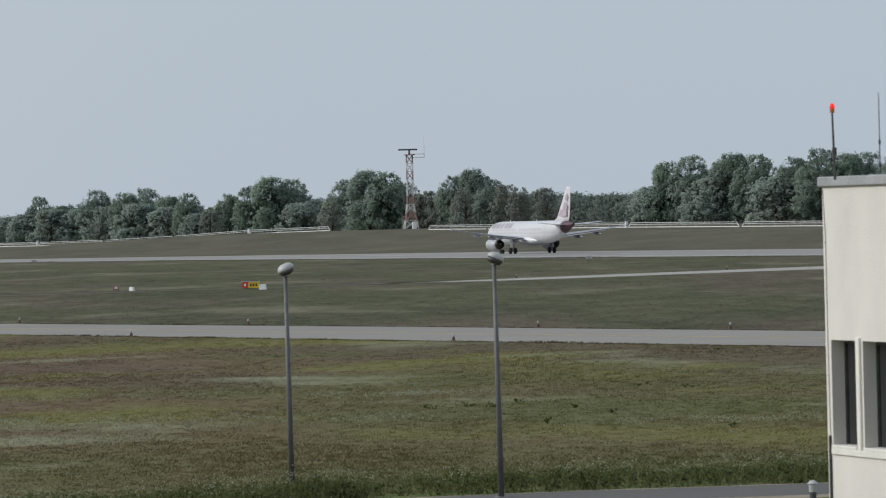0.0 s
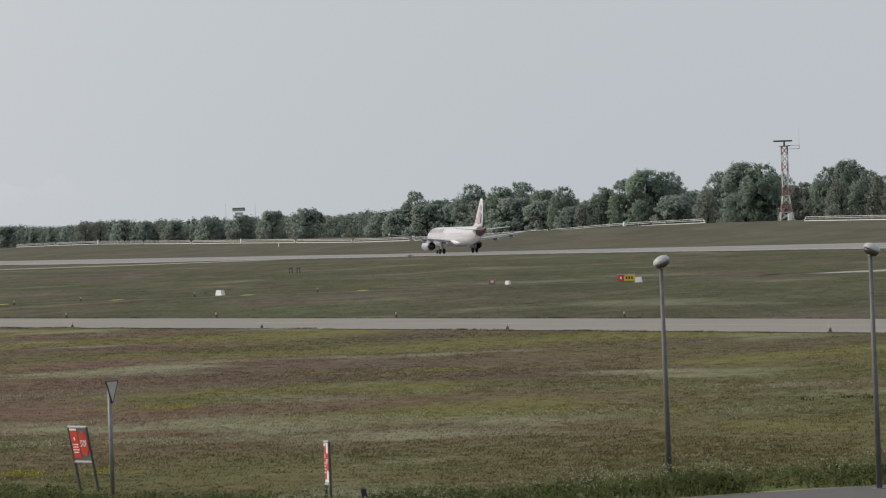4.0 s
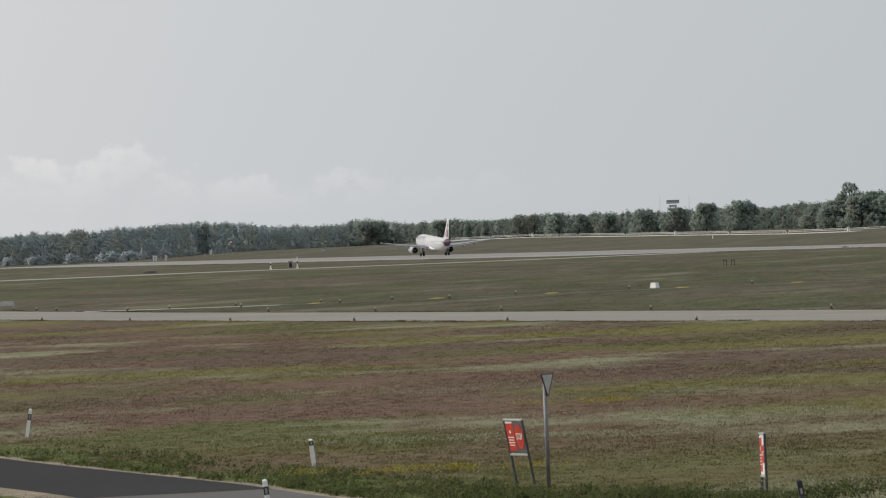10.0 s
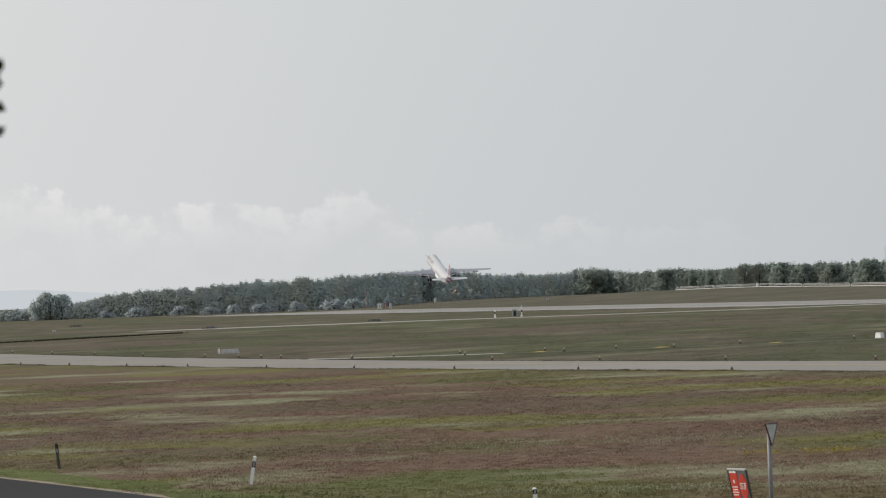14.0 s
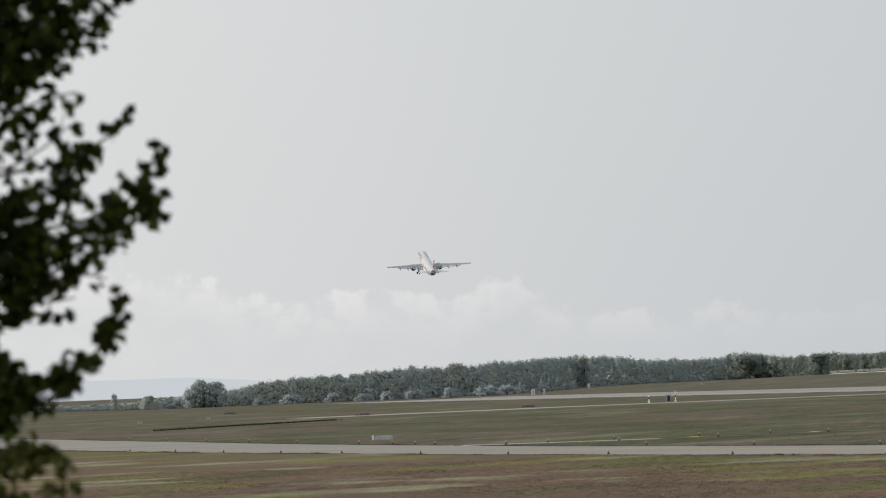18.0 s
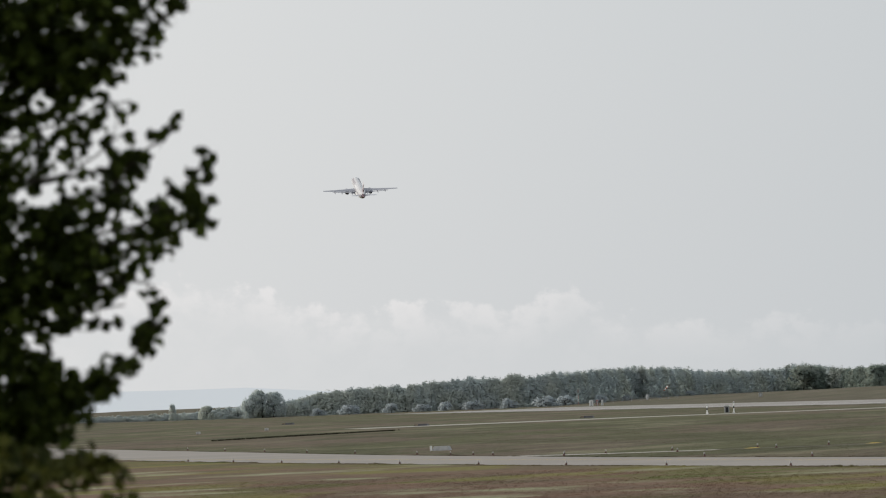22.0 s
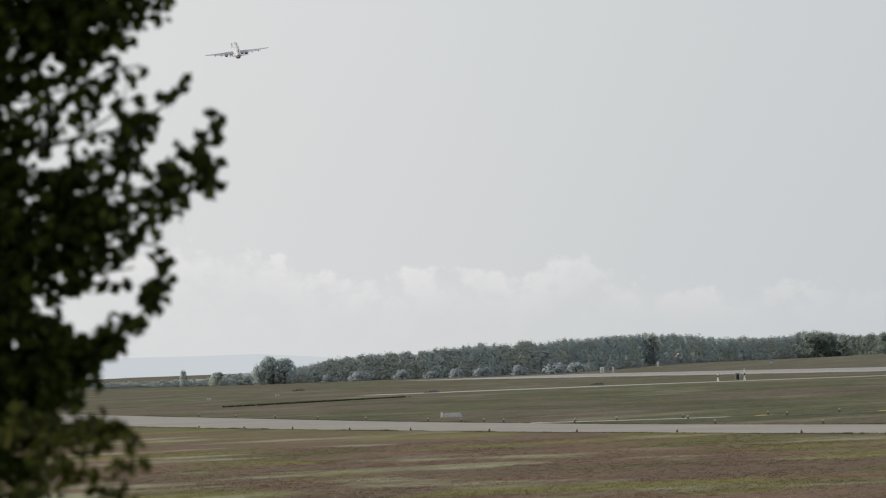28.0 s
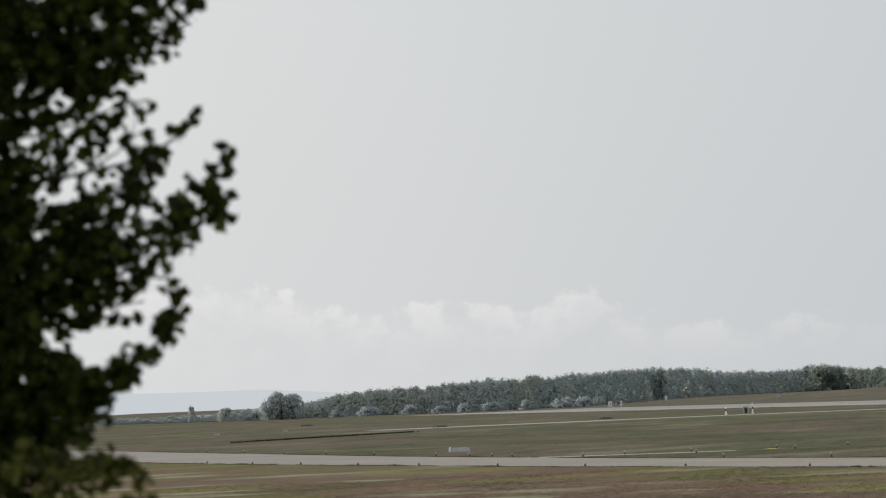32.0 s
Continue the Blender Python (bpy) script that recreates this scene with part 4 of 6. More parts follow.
def build_house():
    ob = thing("building", "cream rendered flat-roofed building with deep-set windows", "building", pose(5.73, 84.8, 0, 0, 0, -75.0))
    # local +x runs along the facade towards the camera, the facade looks along local -y
    L, D, top, sill, head = 26.0, 9.0, 7.075, 3.12, 4.74
    first, pitch, wide, deep = 0.25, 1.43, 1.12, 0.25
    n = int((L - first) / pitch)
    bm = bmesh.new()
    box(bm, (L / 2, deep / 2, sill / 2), (L, deep, sill))
    box(bm, (L / 2, deep / 2, (head + top) / 2), (L, deep, top - head))
    x = 0.0
    for i in range(n + 1):
        x1 = first + i * pitch if i < n else L
        box(bm, ((x + x1) / 2, deep / 2, (sill + head) / 2), (x1 - x, deep, head - sill))
        x = x1 + wide
    box(bm, (0.15, deep + (D - deep) / 2, top / 2), (0.3, D - deep, top))
    box(bm, (L - 0.15, deep + (D - deep) / 2, top / 2), (0.3, D - deep, top))
    box(bm, (L / 2, D + 0.15, top / 2), (L, 0.3, top))
    part("wall", bm, M["render"], ob, "cream rendered wall")
    bm = bmesh.new()
    box(bm, (L / 2, D / 2 + 0.1, top + 0.02), (L - 0.05, D - 0.1, 0.08))
    roof = part("roof", bm, M["coping"], ob, "flat grey roof")
    bm = bmesh.new()
    box(bm, (L / 2, 0.01, top + 0.04), (L + 0.12, 0.14, 0.15), bevel=0.015)
    box(bm, (-0.01, D / 2 + 0.1, top + 0.04), (0.14, D, 0.15), bevel=0.015)
    part("coping", bm, M["coping"], roof, "grey sheet-metal coping")
    for i in range(n):
        xc = first + i * pitch + wide / 2
        bm = bmesh.new()
        box(bm, (xc, deep - 0.01, (sill + head) / 2), (wide, 0.03, head - sill))
        win = part("window", bm, M["glass"], ob, "dark window pane")
        bm = bmesh.new()
        for sx in (-1, 1):
            box(bm, (xc + sx * (wide / 2 - 0.03), deep - 0.035, (sill + head) / 2), (0.06, 0.02, head - sill))
        box(bm, (xc, deep - 0.035, sill + 0.03), (wide, 0.02, 0.06))
        box(bm, (xc, deep - 0.035, head - 0.03), (wide, 0.02, 0.06))
        part("window_frame", bm, M["steel_dark"], win)
        bm = bmesh.new()
        box(bm, (xc, 0.10, sill + 0.02), (wide - 0.01, 0.27, 0.05), bevel=0.01)
        part("window_sill", bm, M["render_white"], win)
        bm = bmesh.new()
        box(bm, (xc + wide / 2 + (pitch - wide) / 2, -0.015, (sill + head) / 2), (0.16, 0.05, head - sill + 0.1), bevel=0.01)
        part("mullion", bm, M["render_white"], ob)
    bm = bmesh.new()
    box(bm, (L / 2 + 0.12, -0.015, sill - 0.05), (L - 0.24, 0.04, 0.10), bevel=0.01)
    part("sill_band", bm, M["render_white"], ob, "pale sill band")
    bm = bmesh.new()
    rod(bm, (0.16, -0.022, 0), (0.16, -0.022, 3.3), 0.022, 0.022, 10)
    part("downpipe", bm, M["steel_dark"], ob, "dark downpipe")
    bm = bmesh.new()
    pts = [(0.14, -0.005, 3.3), (0.12, -0.005, 5.0), (0.12, -0.005, 6.3), (0.06, -0.005, 6.8), (0.04, -0.005, 7.0)]
    for a, b in zip(pts, pts[1:]):
        rod(bm, a, b, 0.007, 0.007, 6)
    for z in (4.2, 5.3, 6.2):
        box(bm, (0.12, -0.005, z), (0.04, 0.02, 0.02))
    part("cable", bm, M["sign_back"], ob)
    return ob


build_house()


def build_roof_mast():
    p = polar(4.0, 84.2)
    ob = thing("obstruction_light", "thin dark mast with a glowing red obstruction light on the roof", "light", pose(p.x, p.y, 7.2))
    bm = bmesh.new()
    rod(bm, (0, 0, -0.06), (-0.02, 0, 0.96), 0.020, 0.014, 8)
    rod(bm, (0, 0, 0.30), (0, 0, 0.42), 0.035, 0.035, 8)
    part("mast", bm, M["steel_dark"], ob)
    bm = bmesh.new()
    rod(bm, (-0.02, 0, 0.94), (-0.02, 0, 1.00), 0.036, 0.036, 10)
    part("socket", bm, M["orange"], ob)
    bm = bmesh.new()
    bmesh.ops.create_uvsphere(bm, u_segments=12, v_segments=8, radius=0.040, matrix=Matrix.Translation((-0.02, 0, 1.03)) @ Matrix.Diagonal((1, 1, 1.35, 1)))
    part("lens", bm, M["beacon"], ob, "glowing red glass", True)
    p = polar(4.46, 83.0)
    ob = thing("whip_antenna", "thin whip antenna on the roof edge", "antenna", pose(p.x, p.y, 7.2))
    bm = bmesh.new()
    rod(bm, (0, 0, -0.06), (0, 0, 1.20), 0.010, 0.006, 6)
    rod(bm, (0, 0, 0.1), (0, 0, 0.17), 0.022, 0.022, 8)
    rod(bm, (0, 0, 0.44), (0, 0, 0.50), 0.018, 0.018, 8)
    part("rod", bm, M["steel_dark"], ob)
    bm = bmesh.new()
    box(bm, (0, 0, -0.03), (0.3, 0.2, 0.07))
    part("bracket", bm, M["sign_back"], ob)


build_roof_mast()

# ---- trees ----


def soft_normals(me, nv):
    """Rounded shading over loose leaves and blades."""
    me.polygons.foreach_set("use_smooth", [True] * len(me.polygons))
    me.normals_split_custom_set_from_vertices(nv.tolist())


def leaf_mesh(name, clumps, per, size, material, seed, shell=0.55, flat=1.0, outward=0.0, facing=None):
    """Many small leaf faces about clump centres (x, y, z, r)."""
    rng = np.random.default_rng(seed)
    c = np.repeat(np.array(clumps, float), per, axis=0)
    n = len(c)
    d = rng.normal(size=(n, 3))
    d /= np.linalg.norm(d, axis=1)[:, None]
    rad = c[:, 3:4] * (shell + (1 - shell) * rng.random((n, 1))) * rng.choice([1.0, 0.6], size=(n, 1), p=[0.8, 0.2])
    p = c[:, :3] + d * rad * np.array([1, 1, flat])
    a = rng.normal(size=(n, 3))
    a /= np.linalg.norm(a, axis=1)[:, None]
    if outward:                       # leaves lie like tiles over their clump
        face = d * outward + np.array([0, 0, 0.25]) + rng.normal(size=(n, 3)) * 0.45
        a = np.cross(a, face)
        a /= np.linalg.norm(a, axis=1)[:, None] + 1e-9
        b = np.cross(face, a)
    else:
        b = np.cross(a, d + rng.normal(size=(n, 3)) * 0.7)
    b /= np.linalg.norm(b, axis=1)[:, None] + 1e-9
    s = size * (0.6 + 0.8 * rng.random((n, 1)))
    quad = np.stack([p - a * s * 0.5, p - b * s * 0.36, p + a * s * 0.5, p + b * s * 0.36], axis=1).reshape(-1, 3)
    me = bpy.data.meshes.new(name)
    me.from_pydata(quad.tolist(), [], np.arange(4 * n).reshape(-1, 4).tolist())
    me.materials.append(material)
    if outward:
        if facing is None:            # a lone crown swells about its own axis
            hull = c[:, :3] - np.array([0, 0, c[:, 2].mean()])
        else:                         # a belt shows its long side
            hull = np.tile(np.array(facing, float), (n, 1))
        hull = hull / (np.linalg.norm(hull, axis=1)[:, None] + 1e-6)
        nv = d * outward * (0.45 if facing is None else 0.18) + hull * 0.75 + np.array([0, 0, 0.45]) + rng.normal(size=(n, 3)) * 0.10
        nv /= np.linalg.norm(nv, axis=1)[:, None]
        soft_normals(me, np.repeat(nv, 4, axis=0))
    return me


def crown_clumps(rng, h, w, base, count, taper=0.5, r=1.3):
    """Clump centres that fill an uneven crown from base up to h."""
    out = []
    lobes = [(rng.uniform(-w * 0.42, w * 0.42), rng.uniform(-w * 0.42, w * 0.42), rng.uniform(0.05, 0.95)) for _ in range(13)]
    while len(out) < count:
        t = rng.random()
        z = base + (h - base) * t
        k = (1 - abs(1.35 * t - 0.45) ** 2.2 * taper * 1.6)
        k = max(0.12, k) * (w / 2) * 1.08
        ang, rr = rng.uniform(0, 6.283), math.sqrt(rng.random())
        x, y = k * rr * math.cos(ang), k * rr * math.sin(ang)
        near = min((x - lx) ** 2 + (y - ly) ** 2 + ((z - base) - lz * (h - base)) ** 2 for lx, ly, lz in lobes)
        if near < (w * 0.20) ** 2 or rng.random() < 0.10:
            out.append((x, y, z - r * 0.5, r * rng.uniform(0.5, 1.4)))
    return out


def build_tree_kind(name, h, w, base, count, per, leaf, material, seed, taper=0.6, label="", r=1.3):
    rng = random.Random(seed)
    ob = thing(name, label, "tree", pose(0, 0, -500))
    bm = bmesh.new()
    rod(bm, (0, 0, -0.3), (0.15, 0, h * 0.45), w * 0.045, w * 0.028, 8)
    rod(bm, (0.15, 0, h * 0.45), (-0.1, 0.1, h * 0.88), w * 0.028, w * 0.006, 6)
    part("trunk", bm, M["bark"], ob)
    for i in range(5):
        bm = bmesh.new()
        z = h * rng.uniform(0.22, 0.6)
        a = rng.uniform(0, 6.28)
        k = w * rng.uniform(0.25, 0.42)
        rod(bm, (0.1, 0, z), (k * math.cos(a), k * math.sin(a), z + h * 0.22), w * 0.016, w * 0.004, 5)
        part("limb", bm, M["bark"], ob)
    cr = new("crown", leaf_mesh("crown", crown_clumps(rng, h, w, base, count, taper, r), per, leaf, material, seed, 0.6, 1.0, 1.0))
    cr.parent = ob
    return ob


def build_trees():
    kinds = {}
    for i in range(4):
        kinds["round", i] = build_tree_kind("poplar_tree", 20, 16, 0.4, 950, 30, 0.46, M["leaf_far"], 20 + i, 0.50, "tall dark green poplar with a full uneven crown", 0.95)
    for i in range(2):
        kinds["pale", i] = build_tree_kind("willow_tree", 14, 12, 0.4, 420, 22, 0.40, M["leaf_pale"], 40 + i, 0.5, "pale silvery willow with a loose crown", 0.75)
    for i in range(2):
        kinds["slim", i] = build_tree_kind("slim_poplar_tree", 12, 4.8, 0.2, 260, 24, 0.40, M["leaf_far"], 60 + i, 0.5, "slim dark upright poplar", 0.75)
    for i in range(3):
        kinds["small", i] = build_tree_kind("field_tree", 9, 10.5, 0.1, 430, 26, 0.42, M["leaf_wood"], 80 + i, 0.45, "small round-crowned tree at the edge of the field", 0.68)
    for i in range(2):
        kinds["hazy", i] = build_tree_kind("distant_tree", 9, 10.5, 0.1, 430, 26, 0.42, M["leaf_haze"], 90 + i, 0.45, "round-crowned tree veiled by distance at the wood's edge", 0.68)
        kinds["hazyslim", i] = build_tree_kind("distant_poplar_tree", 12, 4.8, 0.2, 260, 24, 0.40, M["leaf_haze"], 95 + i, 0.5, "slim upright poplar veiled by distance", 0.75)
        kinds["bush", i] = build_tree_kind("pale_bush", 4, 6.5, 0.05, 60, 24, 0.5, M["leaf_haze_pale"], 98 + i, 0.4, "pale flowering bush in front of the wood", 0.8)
    full = {"hazy": 9.4, "hazyslim": 12.5, "bush": 4.3, "round": 20.6, "pale": 14.4, "slim": 12.5, "small": 9.4}

    def plant(kind, i, az, q, h, w=1.0, rz=0.0):
        d = q / math.sin(radians(az + 22.5)) if az > -9.2 else q
        p = polar(az, d)
        if az < -9.2:                 # crowns past the runway stand on lower ground
            h -= ground_z(p.x, p.y)
        k = (h + 1.6) / full[kind]
        ob = copy_thing(kinds[kind, i % len([a for a in kinds if a[0] == kind])], Matrix())
        ob.matrix_world = pose(p.x, p.y, ground_z(p.x, p.y) - 0.2, 0, 0, rz) @ Matrix.Diagonal((k * w, k * w, k, 1))
        tagged(ob, group="trees behind the fence")
    rng = random.Random(5)
    # azimuth, height above the bank, breadth
    big = [(-4.09, 15.5, 0.8), (-3.86, 12, 1.0), (-3.52, 17.3, 0.9), (-3.22, 16.0, 1.0), (-3.0, 17.4, 1.0), (-2.78, 14.5, 1.0), (-2.58, 15.4, 0.8), (-2.17, 14.6, 0.8),
           (-1.95, 16.6, 0.9), (-1.73, 19.4, 0.95), (-1.53, 18.5, 0.95), (-1.28, 11.8, 1.1), (-0.98, 17.2, 0.95), (-0.74, 19.2, 0.95), (-0.56, 18.4, 0.9), (-0.37, 15.3, 0.9),
           (0.13, 15.2, 0.9), (0.33, 17.0, 0.85), (0.5, 13.2, 0.9), (2.30, 15.7, 0.85), (2.54, 17.3, 0.9), (2.95, 17.6, 0.9), (3.2, 17.0, 0.9), (3.6, 15.8, 0.9), (3.86, 17.7, 0.95), (4.1, 16.4, 0.95), (4.35, 16.6, 0.95), (4.7, 17, 1)]
    for i, (az, h, w) in enumerate(big):
        plant("round", i, az, 628 + 14 * rng.random(), h, w, rng.uniform(0, 360))
    for i, (az, h) in enumerate([(-0.16, 11.2), (-0.02, 10.4), (0.66, 11.2), (0.80, 10), (-2.36, 9.2), (-1.12, 10.5), (1.05, 9.6), (-7.45, 10), (-7.3, 9.5), (-0.26, 9.5), (0.24, 10.5)]):
        plant("pale", i, az, 622 + 8 * rng.random(), h, 0.9, rng.uniform(0, 360))
    for i, (az, h) in enumerate([(-7.98, 8.6), (-7.80, 8.2), (-8.2, 7.8), (-12.15, 9.5), (-15.43, 5.2), (-10.72, 14.6), (-10.64, 14.2)]):
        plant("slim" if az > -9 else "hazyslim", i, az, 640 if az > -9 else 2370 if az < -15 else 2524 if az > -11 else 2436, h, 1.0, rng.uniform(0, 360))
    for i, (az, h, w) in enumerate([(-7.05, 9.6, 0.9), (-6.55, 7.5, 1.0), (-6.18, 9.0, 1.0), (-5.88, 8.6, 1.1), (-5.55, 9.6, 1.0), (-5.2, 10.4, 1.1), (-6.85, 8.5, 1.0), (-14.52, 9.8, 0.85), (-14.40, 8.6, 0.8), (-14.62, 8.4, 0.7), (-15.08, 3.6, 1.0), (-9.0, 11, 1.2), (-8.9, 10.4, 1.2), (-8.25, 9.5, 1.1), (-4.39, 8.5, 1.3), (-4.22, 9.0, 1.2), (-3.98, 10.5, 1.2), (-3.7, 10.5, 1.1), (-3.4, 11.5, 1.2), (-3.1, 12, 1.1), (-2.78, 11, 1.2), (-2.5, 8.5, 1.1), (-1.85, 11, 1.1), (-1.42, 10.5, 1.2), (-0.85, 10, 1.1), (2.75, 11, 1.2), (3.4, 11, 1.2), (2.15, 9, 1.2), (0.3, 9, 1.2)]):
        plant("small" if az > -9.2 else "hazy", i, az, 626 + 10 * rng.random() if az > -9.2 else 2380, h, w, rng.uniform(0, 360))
    for i in range(15):
        az = -13.9 + 4.3 * i / 14 + rng.uniform(-0.16, 0.16)
        plant("bush", i, az, max(2390.0, 2690 + (az + 9.2) * 130) - rng.uniform(0, 30), rng.uniform(0.2, 2.4), rng.uniform(0.8, 1.4), rng.uniform(0, 360))
    for ob in kinds.values():
        for o in [*ob.children_recursive, ob]:
            bpy.data.objects.remove(o)


build_trees()

# woodland belts: (azimuth, height of the tree tops)
WOOD = [(-15.8, 2.0), (-15.2, 2.8), (-14.75, 4.2), (-14.2, 6.5), (-14.0, 9.2), (-13.5, 10.4), (-12.64, 12.6), (-12.07, 13.4), (-11.6, 13.6), (-11.1, 14.6), (-10.7, 15.2), (-10.26, 14.2), (-9.69, 11.8), (-9.4, 12.2), (-8.99, 15.0),
        (-8.59, 11.4), (-8.25, 12.4), (-7.9, 11.0), (-7.4, 12.4), (-6.8, 12.0), (-6.2, 11.8), (-5.6, 12.0), (-5.0, 11.6), (-4.4, 11.8), (-4.0, 15.0), (-3.4, 16.2), (-2.6, 15.2), (-2.3, 12.0), (-1.8, 16.0), (-1.2, 14.5), (-0.6, 17.0), (-0.1, 13.5), (0.4, 16.0), (0.9, 13.8), (2.1, 13.0), (2.5, 17.5), (3.2, 17.8), (3.4, 14.5), (4.0, 17.5), (6.5, 15.5), (9, 15)]


def build_woods():
    rng = random.Random(9)
    az_s, h_s = [a for a, _ in WOOD], [h for _, h in WOOD]
    for name, lo, hi, label in (("far_wood", -16.4, -8.6, "long belt of hazy green woodland along the far field edge"), ("tree_belt", -8.7, 10.0, "dense belt of green trees and hedge behind the fence")):
        cl = []
        a = lo
        while a < hi:
            d = 645.0 / math.sin(radians(a + 22.5)) if a > -9.2 else max(2420.0, 2720 + (a + 9.2) * 130)
            p = polar(a, d)
            gz = ground_z(p.x, p.y)
            run = a * d * 0.01745
            tree = noise.noise(Vector((run * 0.13, 3.3, 0.0)))          # single crowns swell along the belt
            tuft = noise.noise(Vector((run * 0.55, 8.1, 0.0)))
            top = max(1.2, float(np.interp(a, az_s, h_s)) - gz) * (0.97 + 0.10 * tree + 0.05 * tuft + rng.uniform(-0.03, 0.03))
            w = Vector((p.x, p.y, 0)).normalized()
            for _ in range(int(3 + top * 0.95)):
                z = top * (1 - 0.999 * rng.random() ** 1.25)
                k = z / top
                # the front bellies out, folds between the crowns and rounds back at the top
                off = 5.0 * k ** 4 - 2.2 * tree - 0.9 * noise.noise(Vector((run * 0.3, z * 0.35, 1.0))) + rng.uniform(-0.5, 0.5)
                r = rng.uniform(1.1, 2.2) * min(1, top / 8)
                cl.append((p.x + w.x * off + rng.uniform(-0.6, 0.6), p.y + w.y * off + rng.uniform(-0.6, 0.6), gz + max(0.1, z - r * 0.8), r))
            a += math.degrees(0.95 / d)
        # both leaf colours carry painted haze, the far wood's the most
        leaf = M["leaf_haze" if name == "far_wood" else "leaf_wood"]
        core, cols, a = bmesh.new(), [], lo
        while a < hi:
            d = 645.0 / math.sin(radians(a + 22.5)) if a > -9.2 else max(2420.0, 2720 + (a + 9.2) * 130)
            p = polar(a, d)
            gz = ground_z(p.x, p.y)
            run = a * d * 0.01745
            tree = noise.noise(Vector((run * 0.13, 3.3, 0.0)))
            top = max(1.0, float(np.interp(a, az_s, h_s)) - gz) * (0.90 + 0.10 * tree + 0.04 * noise.noise(Vector((run * 0.55, 8.1, 0.0))))
            w = Vector((p.x, p.y, 0)).normalized()
            col = []
            for k in (0.0, 0.25, 0.5, 0.7, 0.85, 0.95, 1.0):
                off = 1.6 + 5.0 * k ** 4 - 2.2 * tree + 0.9 * noise.noise(Vector((run * 0.8, k * top * 0.8, 4.0)))
                col.append(core.verts.new((p.x + w.x * off, p.y + w.y * off, gz - 0.2 + k * top)))
            col.append(core.verts.new((p.x + w.x * 12, p.y + w.y * 12, gz - 0.2)))
            cols.append(col)
            a += math.degrees(1.3 / d)
        for u, v in zip(cols, cols[1:]):
            for i in range(len(u) - 1):
                core.faces.new((u[i], v[i], v[i + 1], u[i + 1]))
        bmesh.ops.recalc_face_normals(core, faces=core.faces)
        solo("wood_interior", core, leaf, "dense leafy interior of the woodland belt", "undergrowth", "stuff", True)
        front = -polar((max(lo, -14) + min(hi, 3)) / 2, 1.0)
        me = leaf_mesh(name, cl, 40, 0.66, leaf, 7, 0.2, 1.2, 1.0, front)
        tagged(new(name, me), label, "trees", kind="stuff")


build_woods()


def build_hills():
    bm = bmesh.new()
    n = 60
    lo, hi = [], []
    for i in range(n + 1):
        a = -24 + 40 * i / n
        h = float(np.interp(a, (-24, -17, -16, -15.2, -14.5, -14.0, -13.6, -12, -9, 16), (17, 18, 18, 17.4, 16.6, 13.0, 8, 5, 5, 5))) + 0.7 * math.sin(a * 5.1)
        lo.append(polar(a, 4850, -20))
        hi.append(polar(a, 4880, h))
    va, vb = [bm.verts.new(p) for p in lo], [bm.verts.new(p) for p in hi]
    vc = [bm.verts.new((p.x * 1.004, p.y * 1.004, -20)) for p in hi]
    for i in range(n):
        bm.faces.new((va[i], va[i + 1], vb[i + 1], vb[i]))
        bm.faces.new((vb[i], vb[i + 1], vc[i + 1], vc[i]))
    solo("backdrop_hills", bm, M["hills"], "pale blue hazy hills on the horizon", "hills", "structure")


build_hills()


TREE_D = 20.0
